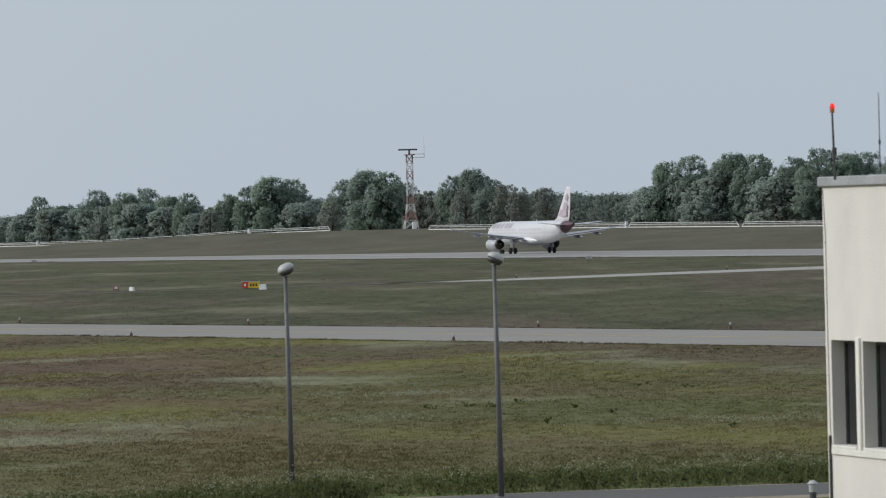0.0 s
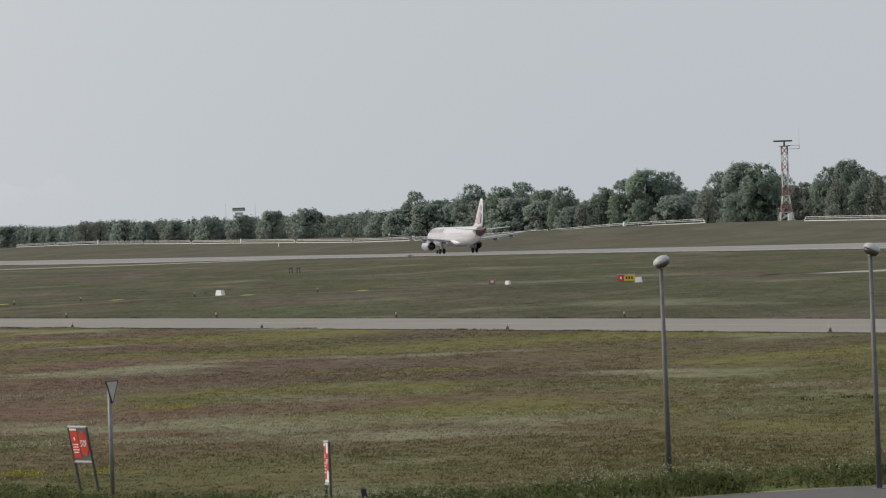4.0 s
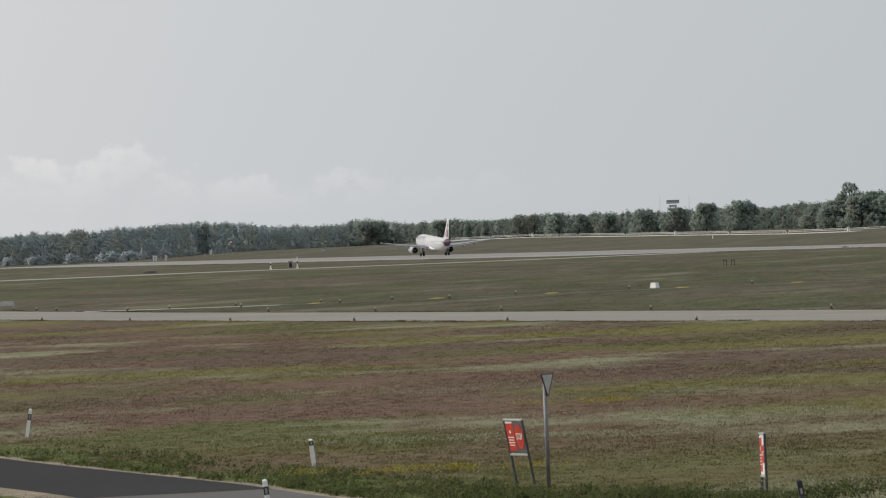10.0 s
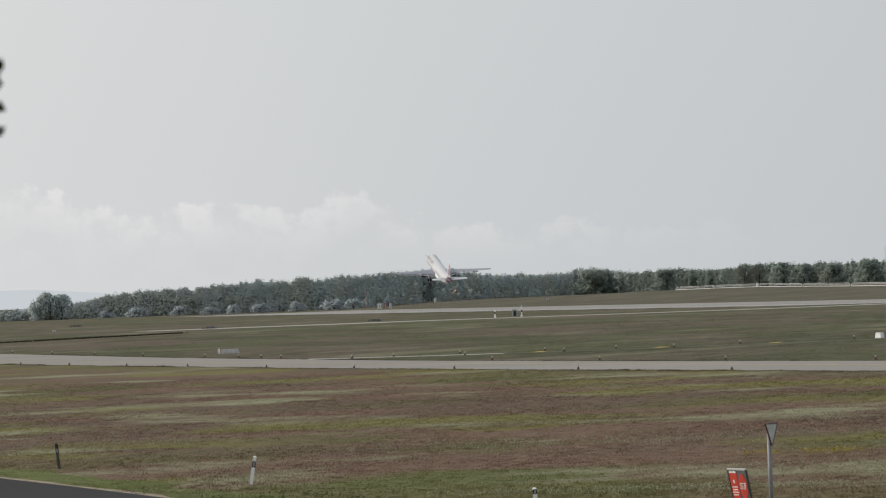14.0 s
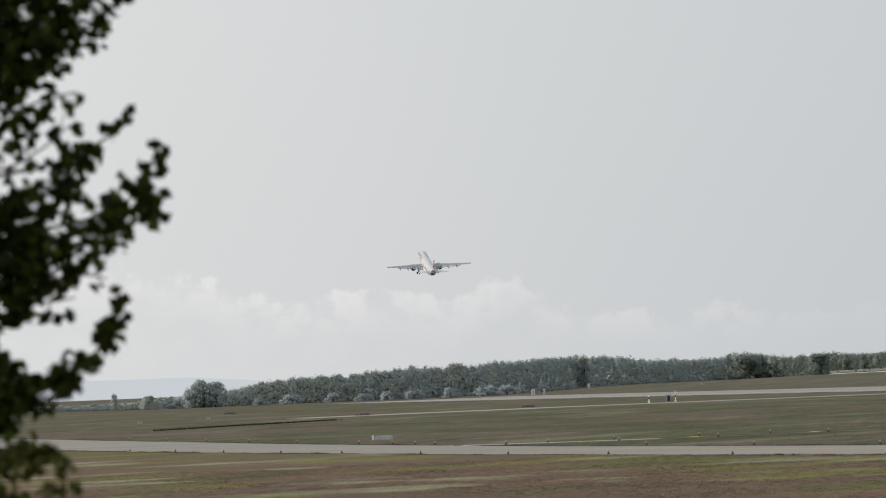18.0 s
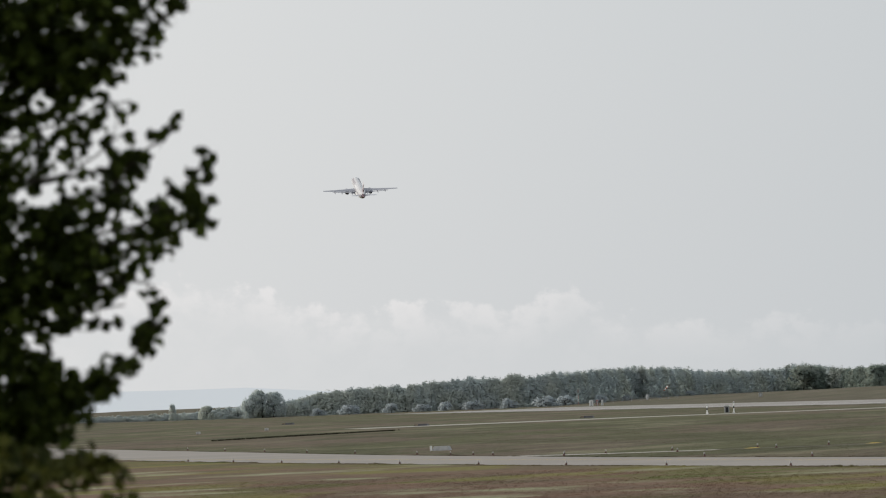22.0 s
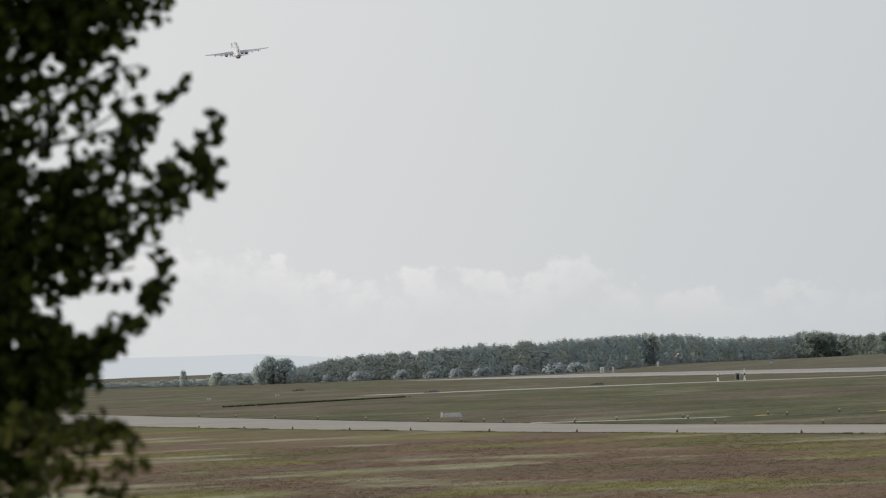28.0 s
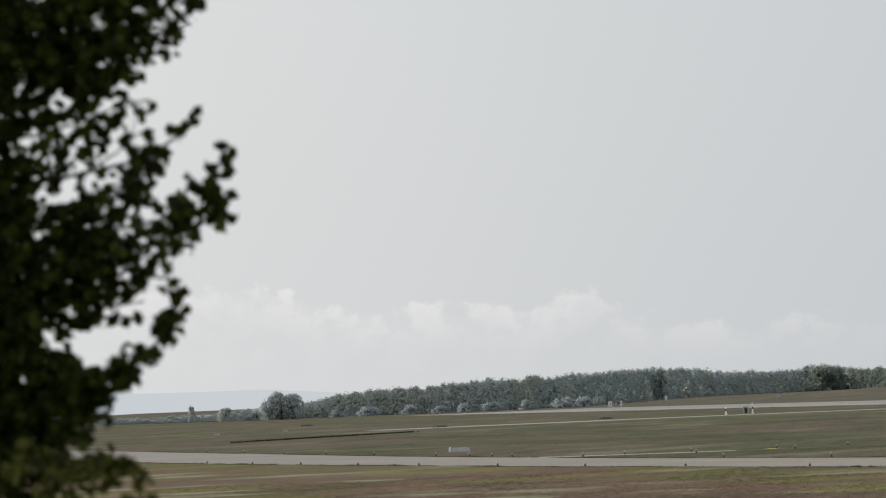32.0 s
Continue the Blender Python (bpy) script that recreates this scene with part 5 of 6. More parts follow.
# boughs of the tree beside the terrace: how thickly leaved, how much they swing, then points
# along each one as turn, height (degrees from the terrace) and breadth
BOUGHS = [
    (5.0, 0.0, [(-19.0, -1.0, 0.9), (-18.0, 0.2, 0.75), (-17.7, 1.3, 0.62), (-17.55, 2.1, 0.5), (-17.6, 2.8, 0.42), (-17.9, 3.6, 0.7), (-18.0, 4.8, 0.8)]),
    (5.0, 0.3, [(-18.2, 4.5, 0.6), (-17.3, 3.95, 0.52), (-16.55, 3.98, 0.50), (-16.0, 4.2, 0.36), (-15.55, 4.35, 0.18)]),
    (2.2, 0.4, [(-16.9, 3.5, 0.34), (-16.3, 3.5, 0.25), (-15.85, 3.58, 0.15), (-15.45, 3.82, 0.12), (-15.2, 4.08, 0.10), (-15.1, 4.3, 0.08)]),
    (4.0, 0.2, [(-18.0, 5.4, 0.8), (-16.8, 5.2, 0.6), (-15.9, 5.0, 0.4)]),
    (0.9, 0.4, [(-17.7, 2.75, 0.42), (-16.95, 2.72, 0.36), (-16.45, 2.85, 0.30), (-16.05, 3.0, 0.20), (-15.75, 3.05, 0.06)]),
    (3.0, 0.6, [(-17.6, 1.5, 0.45), (-17.0, 1.55, 0.42), (-16.62, 1.68, 0.28), (-16.35, 1.85, 0.15)]),
    (3.2, 0.7, [(-16.5, 1.8, 0.15), (-16.2, 1.97, 0.15), (-15.95, 2.1, 0.12), (-15.78, 2.33, 0.14), (-15.62, 2.42, 0.05)]),
    (3.0, 0.9, [(-15.75, 2.36, 0.06), (-15.55, 2.5, 0.07), (-15.3, 2.66, 0.04), (-15.22, 2.84, 0.04)]),
    (2.4, 0.9, [(-16.6, 1.45, 0.22), (-16.15, 1.36, 0.19), (-15.72, 1.52, 0.15), (-15.4, 1.60, 0.14), (-15.12, 1.76, 0.14), (-14.98, 1.90, 0.09), (-14.82, 1.93, 0.03)]),
    (4.5, 0.9, [(-15.14, 1.82, 0.08), (-15.07, 2.15, 0.07), (-14.97, 2.42, 0.045)]),
    (3.6, 0.9, [(-15.72, 1.60, 0.08), (-15.42, 1.95, 0.06), (-15.30, 2.12, 0.04)]),
    (3.3, 0.6, [(-17.6, 1.0, 0.5), (-16.95, 1.05, 0.40), (-16.5, 1.08, 0.25), (-16.25, 1.12, 0.16)]),
    (1.9, 0.8, [(-16.5, 1.1, 0.18), (-16.0, 1.15, 0.14), (-15.75, 1.18, 0.10), (-15.52, 1.12, 0.05)]),
    (1.2, 0.8, [(-16.6, 0.75, 0.14), (-16.15, 0.80, 0.05), (-15.87, 0.75, 0.03)]),
    (5.0, 0.4, [(-17.9, 0.2, 0.6), (-17.1, 0.2, 0.45), (-16.75, 0.05, 0.30), (-16.5, -0.05, 0.22)]),
    (3.4, 1.6, [(-16.7, 0.05, 0.22), (-16.25, 0.02, 0.16), (-15.95, 0.10, 0.13), (-15.68, 0.33, 0.12), (-15.52, 0.57, 0.10), (-15.40, 0.73, 0.06), (-15.42, 0.95, 0.025)]),
    (0.7, 0.5, [(-17.6, 2.3, 0.5), (-16.9, 2.25, 0.45), (-16.45, 2.3, 0.35), (-16.1, 2.5, 0.28), (-15.85, 2.7, 0.15)]),
    (0.4, 0.7, [(-16.7, 1.3, 0.4), (-16.1, 1.5, 0.35), (-15.6, 1.8, 0.26), (-15.3, 1.9, 0.2)]),
    (0.4, 0.7, [(-16.8, 0.75, 0.35), (-16.3, 0.9, 0.25), (-15.85, 0.95, 0.14)]),
    (3.0, 0.3, [(-17.3, 3.3, 0.40), (-16.75, 3.25, 0.34), (-16.3, 3.3, 0.24), (-16.0, 3.35, 0.12)]),
    (4.0, 0.2, [(-18.4, -1.2, 0.8), (-17.3, -0.6, 0.55), (-16.8, -0.25, 0.30)]),
]


def build_near_tree():
    """The broad-leaved tree beside the terrace; its boughs hang into the view and swing in the wind."""
    rng = random.Random(31)
    D = TREE_D
    per_degree = D * radians(1.0)
    root = polar(-23.5, D + 0.5)

    def place(az, el, back=0.0):
        return polar(az + 0.07, D + back, EYE_Z + D * math.tan(radians(el))) - root
    ob = thing("tree", "dark green broad-leaved tree with loose hanging boughs", "tree", pose(root.x, root.y, 0))
    bm = bmesh.new()
    rod(bm, (0, 0, -0.2), (0.1, 0.1, 4.0), 0.26, 0.19, 14)
    rod(bm, (0.1, 0.1, 4.0), (-0.1, 0, 7.5), 0.19, 0.10, 12)
    rod(bm, (-0.1, 0, 7.5), (0, 0, 10.5), 0.10, 0.02, 8)
    part("trunk", bm, M["bark"], ob, "", True)
    boughs = []
    for k, (dense, swing, line) in enumerate(BOUGHS):
        pts = [place(az, el) for az, el, _ in line]
        base = Vector((0, 0, min(9.5, max(3.0, pts[0].z - 0.5))))
        bm = bmesh.new()
        chain = [base] + pts
        for i, (a, b) in enumerate(zip(chain, chain[1:])):
            r0 = 0.006 * (1 - i / len(chain)) ** 1.2 + 0.002
            r1 = 0.006 * (1 - (i + 1) / len(chain)) ** 1.2 + 0.002
            if (b - a).length > 0.02:
                rod(bm, a, b, r0, r1, 6)
        clumps = []
        for (a, ea, ra), (b, eb, rb) in zip(line, line[1:]):
            area = math.hypot(b - a, eb - ea) * (ra + rb)
            for _ in range(max(2, int(dense * area / 0.018))):
                t = rng.random()
                r = ra + (rb - ra) * t
                ang, off = rng.uniform(0, 6.283), (r + 0.05) * 1.12 * rng.random() ** 0.62
                az, el = a + (b - a) * t + off * math.cos(ang), ea + (eb - ea) * t + off * math.sin(ang)
                c = place(az, el, rng.uniform(-1, 1) * max(0.12, 1.6 * r * per_degree))
                clumps.append((*c, per_degree * min(max(r, 0.05), 0.12) * rng.uniform(0.5, 1.2)))
                if r < 0.2:               # a twig carries each loose spray
                    near = place(a + (b - a) * max(0, t - 0.15), ea + (eb - ea) * max(0, t - 0.15))
                    if (c - near).length > 0.02:
                        rod(bm, near, c, 0.003, 0.0015, 4)
        wood = part("bough", bm, M["bark"], ob)
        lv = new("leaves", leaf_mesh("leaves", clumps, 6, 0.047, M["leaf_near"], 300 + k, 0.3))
        lv.parent = wood
        boughs.append((wood, swing))
    # the full crown round the trunk
    full = []
    for _ in range(900):
        z = rng.uniform(3.2, 10.8)
        k = 1.9 * (1 - abs((z - 7.0) / 4.2) ** 2.4)
        if k <= 0.1:
            continue
        a, rr = rng.uniform(0, 6.283), math.sqrt(rng.random()) * k
        full.append((rr * math.cos(a) - 0.1, rr * math.sin(a), z, rng.uniform(0.15, 0.35)))
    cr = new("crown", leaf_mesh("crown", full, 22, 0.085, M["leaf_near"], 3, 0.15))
    cr.parent = ob
    # a yellow-green shrub crown in front of its foot
    p = polar(-17.08, 18.8)
    sh = thing("shrub", "yellow-green leafy shrub beside the dark tree", "shrub", pose(p.x, p.y, 0))
    cl = []
    for _ in range(420):
        z = 6.62 - 3.2 * rng.random() ** 1.6
        k = min(0.70, 0.38 + 0.30 * math.sqrt(max(0.0, 6.62 - z)))
        a, rr = rng.uniform(0, 6.283), math.sqrt(rng.random()) * k
        if noise.noise(Vector((rr * math.cos(a) * 5, rr * math.sin(a) * 3, z * 5))) > -0.15:
            cl.append((rr * math.cos(a), rr * math.sin(a), z - 0.12 * rr / k, rng.uniform(0.03, 0.075)))
    for i in range(7):
        bm = bmesh.new()
        rod(bm, (0, 0, 0), (rng.uniform(-0.5, 0.5), rng.uniform(-0.4, 0.4), rng.uniform(5.6, 6.4)), 0.025, 0.004, 6)
        part("stem", bm, M["bark"], sh)
    cr = new("crown", leaf_mesh("crown", cl, 14, 0.048, M["leaf_shrub"], 8, 0.2))
    cr.parent = sh
    return ob, boughs


TREE_BOUGHS = build_near_tree()[1]

# ---- along the pavements: marker lights, signs, cabinets ----


def build_marker(m, label):
    ob = thing("edge_marker", label, "marker light", m, "marker lights along the taxiway")
    bm = bmesh.new()
    rod(bm, (0, 0, 0), (0, 0, 0.05), 0.17, 0.15, 10)
    rod(bm, (0, 0, 0.05), (0, 0, 0.22), 0.10, 0.06, 10)
    part("base", bm, M["marker"], ob, "dull red cone base")
    bm = bmesh.new()
    rod(bm, (0, 0, 0.22), (0, 0, 0.28), 0.05, 0.05, 8)
    part("socket", bm, M["grey_box"], ob)
    bm = bmesh.new()
    rod(bm, (0, 0, 0.28), (0, 0, 0.38), 0.070, 0.05, 8)
    part("lens", bm, M["lamp_head"], ob, "pale glass lens")
    return ob


def build_markers():
    first = build_marker(Matrix.Translation(tw(267.7, 152.6)), "small red taxiway marker light with a pale lens")
    rng = random.Random(4)
    near = (8.5, 4.2, -3.19, -5.69, -7.61, -9.17, -10.43, -11.45, -12.34, -13.14, -13.76, -14.34, -14.83, -15.29)
    beyond = (9.8, 5.9, 2.9, 0.95, -2.0, -4.32, -6.15, -7.67, -8.95, -10.04, -11.47, -12.19, -12.39, -12.62, -12.96, -13.59, -14.08, -14.51, -14.91, -15.29)
    for row, edge, off in ((near, taxi_near, 0.7), (beyond, taxi_far, 2.4)):
        for az in row:
            s = 400.0
            for _ in range(20):
                s = (edge(s) + off) / math.tan(radians(29.6 + az))
            copy_thing(first, Matrix.Translation(tw(s, edge(s) + off)) @ pose(0, 0, 0, rng.uniform(-4, 4), rng.uniform(-4, 4)))
    for x, y in ((-111.7, 550.8), (-106.7, 546.8), (-100.8, 551), (-98.1, 539), (-92.3, 551.5), (-88.9, 542.3), (-85.4, 553), (-78.6, 546), (-73.9, 560), (-63.3, 567.9), (-51.4, 574.7), (-20.5, 593), (8, 620), (33, 655)):
        copy_thing(first, pose(x, y, 0, rng.uniform(-4, 4)))


build_markers()


def trapezoid(bm, c, w, d, h, k=0.75):
    x, y, z = c
    lo = [(x - w / 2, y - d / 2, z), (x + w / 2, y - d / 2, z), (x + w / 2, y + d / 2, z), (x - w / 2, y + d / 2, z)]
    hi = [(x - w / 2 * k, y - d / 2 * k, z + h), (x + w / 2 * k, y - d / 2 * k, z + h), (x + w / 2 * k, y + d / 2 * k, z + h), (x - w / 2 * k, y + d / 2 * k, z + h)]
    loft(bm, [lo, hi])
    return bm


def build_airfield_signs():
    ob = thing("taxiway_sign", "red, yellow and white taxiway sign boxes on the grass", "sign", pose(-19.2, 566, 0, 0, 0, -12))
    for x, w, mat, lab in ((-0.78, 0.62, "red", "red sign box"), (0.10, 1.1, "yellow", "yellow sign box")):
        bm = bmesh.new()
        box(bm, (x, 0, 0.52), (w, 0.25, 0.62), bevel=0.02)
        b = part("sign_box", bm, M[mat], ob, lab)
        for i in range(3 if mat == "yellow" else 1):
            bm = bmesh.new()
            box(bm, (x + (i - 1) * 0.28 * (mat == "yellow"), -0.13, 0.52), (0.16, 0.01, 0.26))
            part("sign_mark", bm, M["black"] if mat == "yellow" else M["white"], b, "plain bar")
        bm = bmesh.new()
        box(bm, (x, 0, 0.86), (w + 0.06, 0.30, 0.06))
        part("sign_cap", bm, M["lamp_head"], b)
        for sx in (-1, 1):
            bm = bmesh.new()
            rod(bm, (x + sx * w * 0.35, 0, 0), (x + sx * w * 0.35, 0, 0.24), 0.03, 0.03, 6)
            part("leg", bm, M["galv"], b)
    bm = bmesh.new()
    trapezoid(bm, (1.05, -0.1, 0.02), 0.72, 0.5, 0.56)
    part("white_box", bm, M["white"], ob, "white trapezoid box")
    ob = thing("runway_sign", "small faded red sign box on the grass", "sign", pose(-33.6, 577, 0))
    bm = bmesh.new()
    box(bm, (0, 0, 0.42), (0.68, 0.22, 0.50), bevel=0.02)
    part("sign_box", bm, M["tower_red"], ob)
    bm = bmesh.new()
    box(bm, (0, -0.115, 0.45), (0.3, 0.01, 0.24))
    part("sign_mark", bm, M["white"], ob, "plain pale bar")
    for sx in (-1, 1):
        bm = bmesh.new()
        rod(bm, (sx * 0.25, 0, 0), (sx * 0.25, 0, 0.2), 0.03, 0.03, 6)
        part("leg", bm, M["galv"], ob)
    for x, y, w, h in ((-32.2, 581, 0.52, 0.38), (-60.5, 566, 0.82, 0.52)):
        ob = thing("white_marker_box", "white trapezoid marker box on the grass", "marker box", pose(x, y, 0, 0, 0, -38), "white marker boxes")
        bm = bmesh.new()
        trapezoid(bm, (0, 0, 0.06), w, w * 0.7, h, 0.8)
        part("shell", bm, M["white"], ob)
        bm = bmesh.new()
        box(bm, (0, 0, 0.03), (w * 1.05, w * 0.75, 0.06))
        part("plinth", bm, M["grey_box"], ob)
    # transformer hatch: low grey sloping cover with a white end
    ob = thing("ground_hatch", "low grey sloping hatch cover with a white post beside it", "cabinet", pose(-142.6, 632, 0))
    bm = bmesh.new()
    trapezoid(bm, (0.1, 0, 0), 2.0, 1.6, 0.5, 0.82)
    part("cover", bm, M["grey_box"], ob)
    bm = bmesh.new()
    box(bm, (-1.12, -0.3, 0.28), (0.22, 0.22, 0.56), bevel=0.02)
    part("post", bm, M["white"], ob, "white end post")
    # small runway-side boxes
    for x, y, w in ((21.9, 846, 0.9), (-82.3, 1132, 1.0), (-300, 1106, 0.8), (-297, 1150, 0.7)):
        ob = thing("runway_box", "small pale equipment box beside the runway", "equipment box", pose(x, y, ground_z(x, y)), "boxes beside the runway")
        bm = bmesh.new()
        box(bm, (0, 0, 0.32), (w, 0.6, 0.5), bevel=0.04)
        part("case", bm, M["lamp_head"], ob)
        bm = bmesh.new()
        box(bm, (0, 0, 0.04), (w * 1.1, 0.7, 0.08))
        part("plinth", bm, M["dirt"], ob)
        bm = bmesh.new()
        box(bm, (0, -0.31, 0.32), (w * 0.4, 0.02, 0.3))
        part("door", bm, M["grey_box"], ob)
    # low dark drain covers by the exit taxiway
    for x, y in ((-255, 1113), (-236, 1190), (-352, 1385)):
        ob = thing("drain_head", "low dark concrete drain head in the grass", "drain", pose(x, y, ground_z(x, y)), "drain heads in the grass")
        bm = bmesh.new()
        trapezoid(bm, (0, 0, 0), 3.0, 2.0, 0.45, 0.8)
        part("slab", bm, M["steel_dark"], ob)
        bm = bmesh.new()
        box(bm, (-0.9, -0.9, 0.22), (0.7, 0.1, 0.4))
        part("opening", bm, M["dirt"], ob)
    for x, y in ((-76.7, 815), (-75.3, 812)):
        ob = thing("post_pair", "pair of short dark posts with a crossbar in the grass", "post", pose(x, y, 0), "post pairs")
        for sx in (-1, 1):
            bm = bmesh.new()
            rod(bm, (sx * 0.2, 0, 0), (sx * 0.2, 0, 0.85), 0.07, 0.07, 6)
            part("post", bm, M["steel_dark"], ob)
        bm = bmesh.new()
        box(bm, (0, 0, 0.7), (0.4, 0.05, 0.1))
        part("crossbar", bm, M["steel_dark"], ob)


build_airfield_signs()


def build_glide_posts():
    for x, y, h, cab in ((-204.5, 1160, 1.9, False), (-206, 1193, 1.3, True), (-200.2, 1168, 2.3, False)):
        ob = thing("monitor_post" if not cab else "equipment_cabinet", "white post with a grey band and a square base" if not cab else "dark and white equipment cabinet beside the exit taxiway", "post" if not cab else "cabinet", pose(x, y, ground_z(x, y)), "" if cab else "monitor posts")
        if cab:
            bm = bmesh.new()
            box(bm, (0, 0, 0.8), (1.0, 0.8, 1.5), bevel=0.04)
            part("case", bm, M["grey_box"], ob)
            bm = bmesh.new()
            box(bm, (0.1, -0.42, 0.7), (0.6, 0.04, 1.1))
            part("door", bm, M["black"], ob, "dark door")
            bm = bmesh.new()
            box(bm, (0, 0, 1.6), (1.1, 0.9, 0.08))
            part("lid", bm, M["white"], ob)
            continue
        for z0, z1, mat in ((0.4, h * 0.45, "white"), (h * 0.45, h * 0.68, "black"), (h * 0.68, h, "white")):
            bm = bmesh.new()
            rod(bm, (0, 0, z0), (0, 0, z1), 0.12, 0.12, 8)
            part("band", bm, M[mat], ob)
        bm = bmesh.new()
        box(bm, (0, 0, 0.2), (0.42, 0.42, 0.4), bevel=0.04)
        part("base", bm, M["white"], ob, "white square base")
        bm = bmesh.new()
        bmesh.ops.create_uvsphere(bm, u_segments=10, v_segments=6, radius=0.19, matrix=Matrix.Translation((0, 0, h)))
        part("cap", bm, M["lamp_head"], ob, "", True)


build_glide_posts()


def at_end(az, d):
    """A place on the falling ground past the runway's end."""
    p = polar(az, d)
    return pose(p.x, p.y, ground_z(p.x, p.y), 0, 0, 11)


def build_localizer():
    ob = thing("localizer_array", "long low antenna array of pale rails and posts beyond the runway", "antenna", at_end(-11.05, 2370))
    for z in (1.1, 1.7):
        bm = bmesh.new()
        box(bm, (2, 0, z), (60, 0.07, 0.07))
        part("rail", bm, M["grey_box"], ob, "pale rail")
    for i in range(16):
        bm = bmesh.new()
        rod(bm, (-27 + i * 3.9, 0, 0), (-27 + i * 3.9, 0, 1.9), 0.07, 0.05, 6)
        part("post", bm, M["lamp_head"], ob)
    for az, d, w, h, mat in ((-11.17, 1850, 1.3, 1.9, "white"), (-11.11, 1850, 0.8, 1.9, "tower_red"), (-11.06, 1850, 0.7, 1.8, "white"), (-12.08, 2000, 0.9, 2.2, "white"), (-10.6, 1990, 0.8, 1.8, "white"), (-9.45, 1760, 1.2, 1.2, "grey_box")):
        d, w, h = d * 1.22, w * 1.2, h * 1.2
        c = thing("equipment_hut", "small white and orange equipment hut at the runway end" if mat != "grey_box" else "small grey equipment box near the runway", "hut", at_end(az, d), "huts at the runway end")
        bm = bmesh.new()
        box(bm, (0, 0, h / 2), (w, 1.2, h), bevel=0.04)
        part("wall", bm, M[mat], c)
        bm = bmesh.new()
        box(bm, (0, 0, h + 0.05), (w + 0.2, 1.4, 0.1))
        part("roof", bm, M["grey_box"], c)
        bm = bmesh.new()
        box(bm, (0, -0.62, h * 0.42), (w * 0.4, 0.04, h * 0.75))
        part("door", bm, M["lamp_head"], c)
    m = thing("banded_mast", "slender red and white banded mast", "mast", at_end(-11.30, 2390))
    for i in range(5):
        bm = bmesh.new()
        rod(bm, (0, 0, i * 1.3), (0, 0, (i + 1) * 1.3), 0.12, 0.12, 8)
        part("band", bm, M["tower_red" if i % 2 == 0 else "tower_white"], m, "red band" if i % 2 == 0 else "white band")
    w = thing("windsock", "orange and white windsock hanging from a pole", "windsock", at_end(-10.39, 2350))
    bm = bmesh.new()
    rod(bm, (0, 0, 0), (0, 0, 5.4), 0.09, 0.06, 8)
    part("pole", bm, M["galv"], w)
    bm = bmesh.new()
    rod(bm, (0.05, 0, 5.2), (0.4, 0, 5.2), 0.30, 0.30, 10)
    part("hoop", bm, M["orange"], w)
    for i in range(4):
        bm = bmesh.new()
        a, b = 0.2 - i * 0.45, 0.2 - (i + 1) * 0.45
        rod(bm, (a, 0, 5.3 - i * 0.45), (b, 0, 5.3 - (i + 1) * 0.45), 0.36 - i * 0.06, 0.30 - i * 0.06, 10)
        part("sleeve", bm, M["orange" if i % 2 == 1 else "white"], w, "orange cloth" if i % 2 == 1 else "white cloth")


build_localizer()


def build_fence():
    """White double-rail barrier on the bank, in lengths with turned-down ends."""
    n = 0
    s = 980.0
    while s < 2160:
        L = 63.0
        if 1388 < s + L / 2 < 1425:
            s += L * 0.55
            continue
        ends = [rw(s, 558), rw(s + L - 1.5, 558)]
        for e in ends:
            e.z = ground_z(e.x, e.y)
        ob = thing("barrier_rail", "white double-rail barrier length on low posts", "fence", Matrix.Translation(ends[0]), "barrier lengths along the bank")
        d = ends[1] - ends[0]
        u = d.normalized()
        up = Vector((0, 0, 1))
        for z, r in ((1.22, 0.055), (0.82, 0.05)):
            bm = bmesh.new()
            pts = [up * 0.35, u * 1.2 + up * z, d - u * 1.2 + up * z, d + up * 0.35]
            for a, b in zip(pts, pts[1:]):
                rod(bm, a, b, r, r, 6)
            part("rail", bm, M["white"], ob)
        bm = bmesh.new()
        rod(bm, up * 0.16, d + up * 0.16, 0.10, 0.10, 6)
        part("kerb_rail", bm, M["white"], ob, "thick white bottom rail")
        for k in range(9):
            bm = bmesh.new()
            c = d * ((k + 0.5) / 9)
            rod(bm, c - up * 0.3, c + up * 1.22, 0.05, 0.05, 6)
            part("post", bm, M["lamp_head"], ob)
        if n % 3 == 0:
            e = ends[1] + u * 1.2
            b = thing("concrete_pillar", "white square pillar between barrier lengths", "pillar", pose(e.x, e.y, e.z - 0.1, 0, 0, 22.5), "white pillars")
            bm = bmesh.new()
            box(bm, (0, 0, 0.85), (0.6, 0.6, 1.7), bevel=0.05)
            part("shaft", bm, M["white"], b)
            bm = bmesh.new()
            box(bm, (0, 0, 1.73), (0.7, 0.7, 0.1))
            part("cap", bm, M["lamp_head"], b)
        n += 1
        s += L
    # a small white post on the grass bank
    for s, q in ((1700, 520),):
        p = rw(s, q)
        b = thing("marker_stake", "short white stake in the grass bank", "stake", pose(p.x, p.y, ground_z(p.x, p.y) - 0.05), "white stakes")
        bm = bmesh.new()
        rod(bm, (0, 0, 0), (0, 0, 1.1), 0.16, 0.14, 6)
        part("stake_body", bm, M["white"], b)
        bm = bmesh.new()
        rod(bm, (0, 0, 1.1), (0, 0, 1.2), 0.14, 0.02, 6)
        part("tip", bm, M["lamp_head"], b)


build_fence()


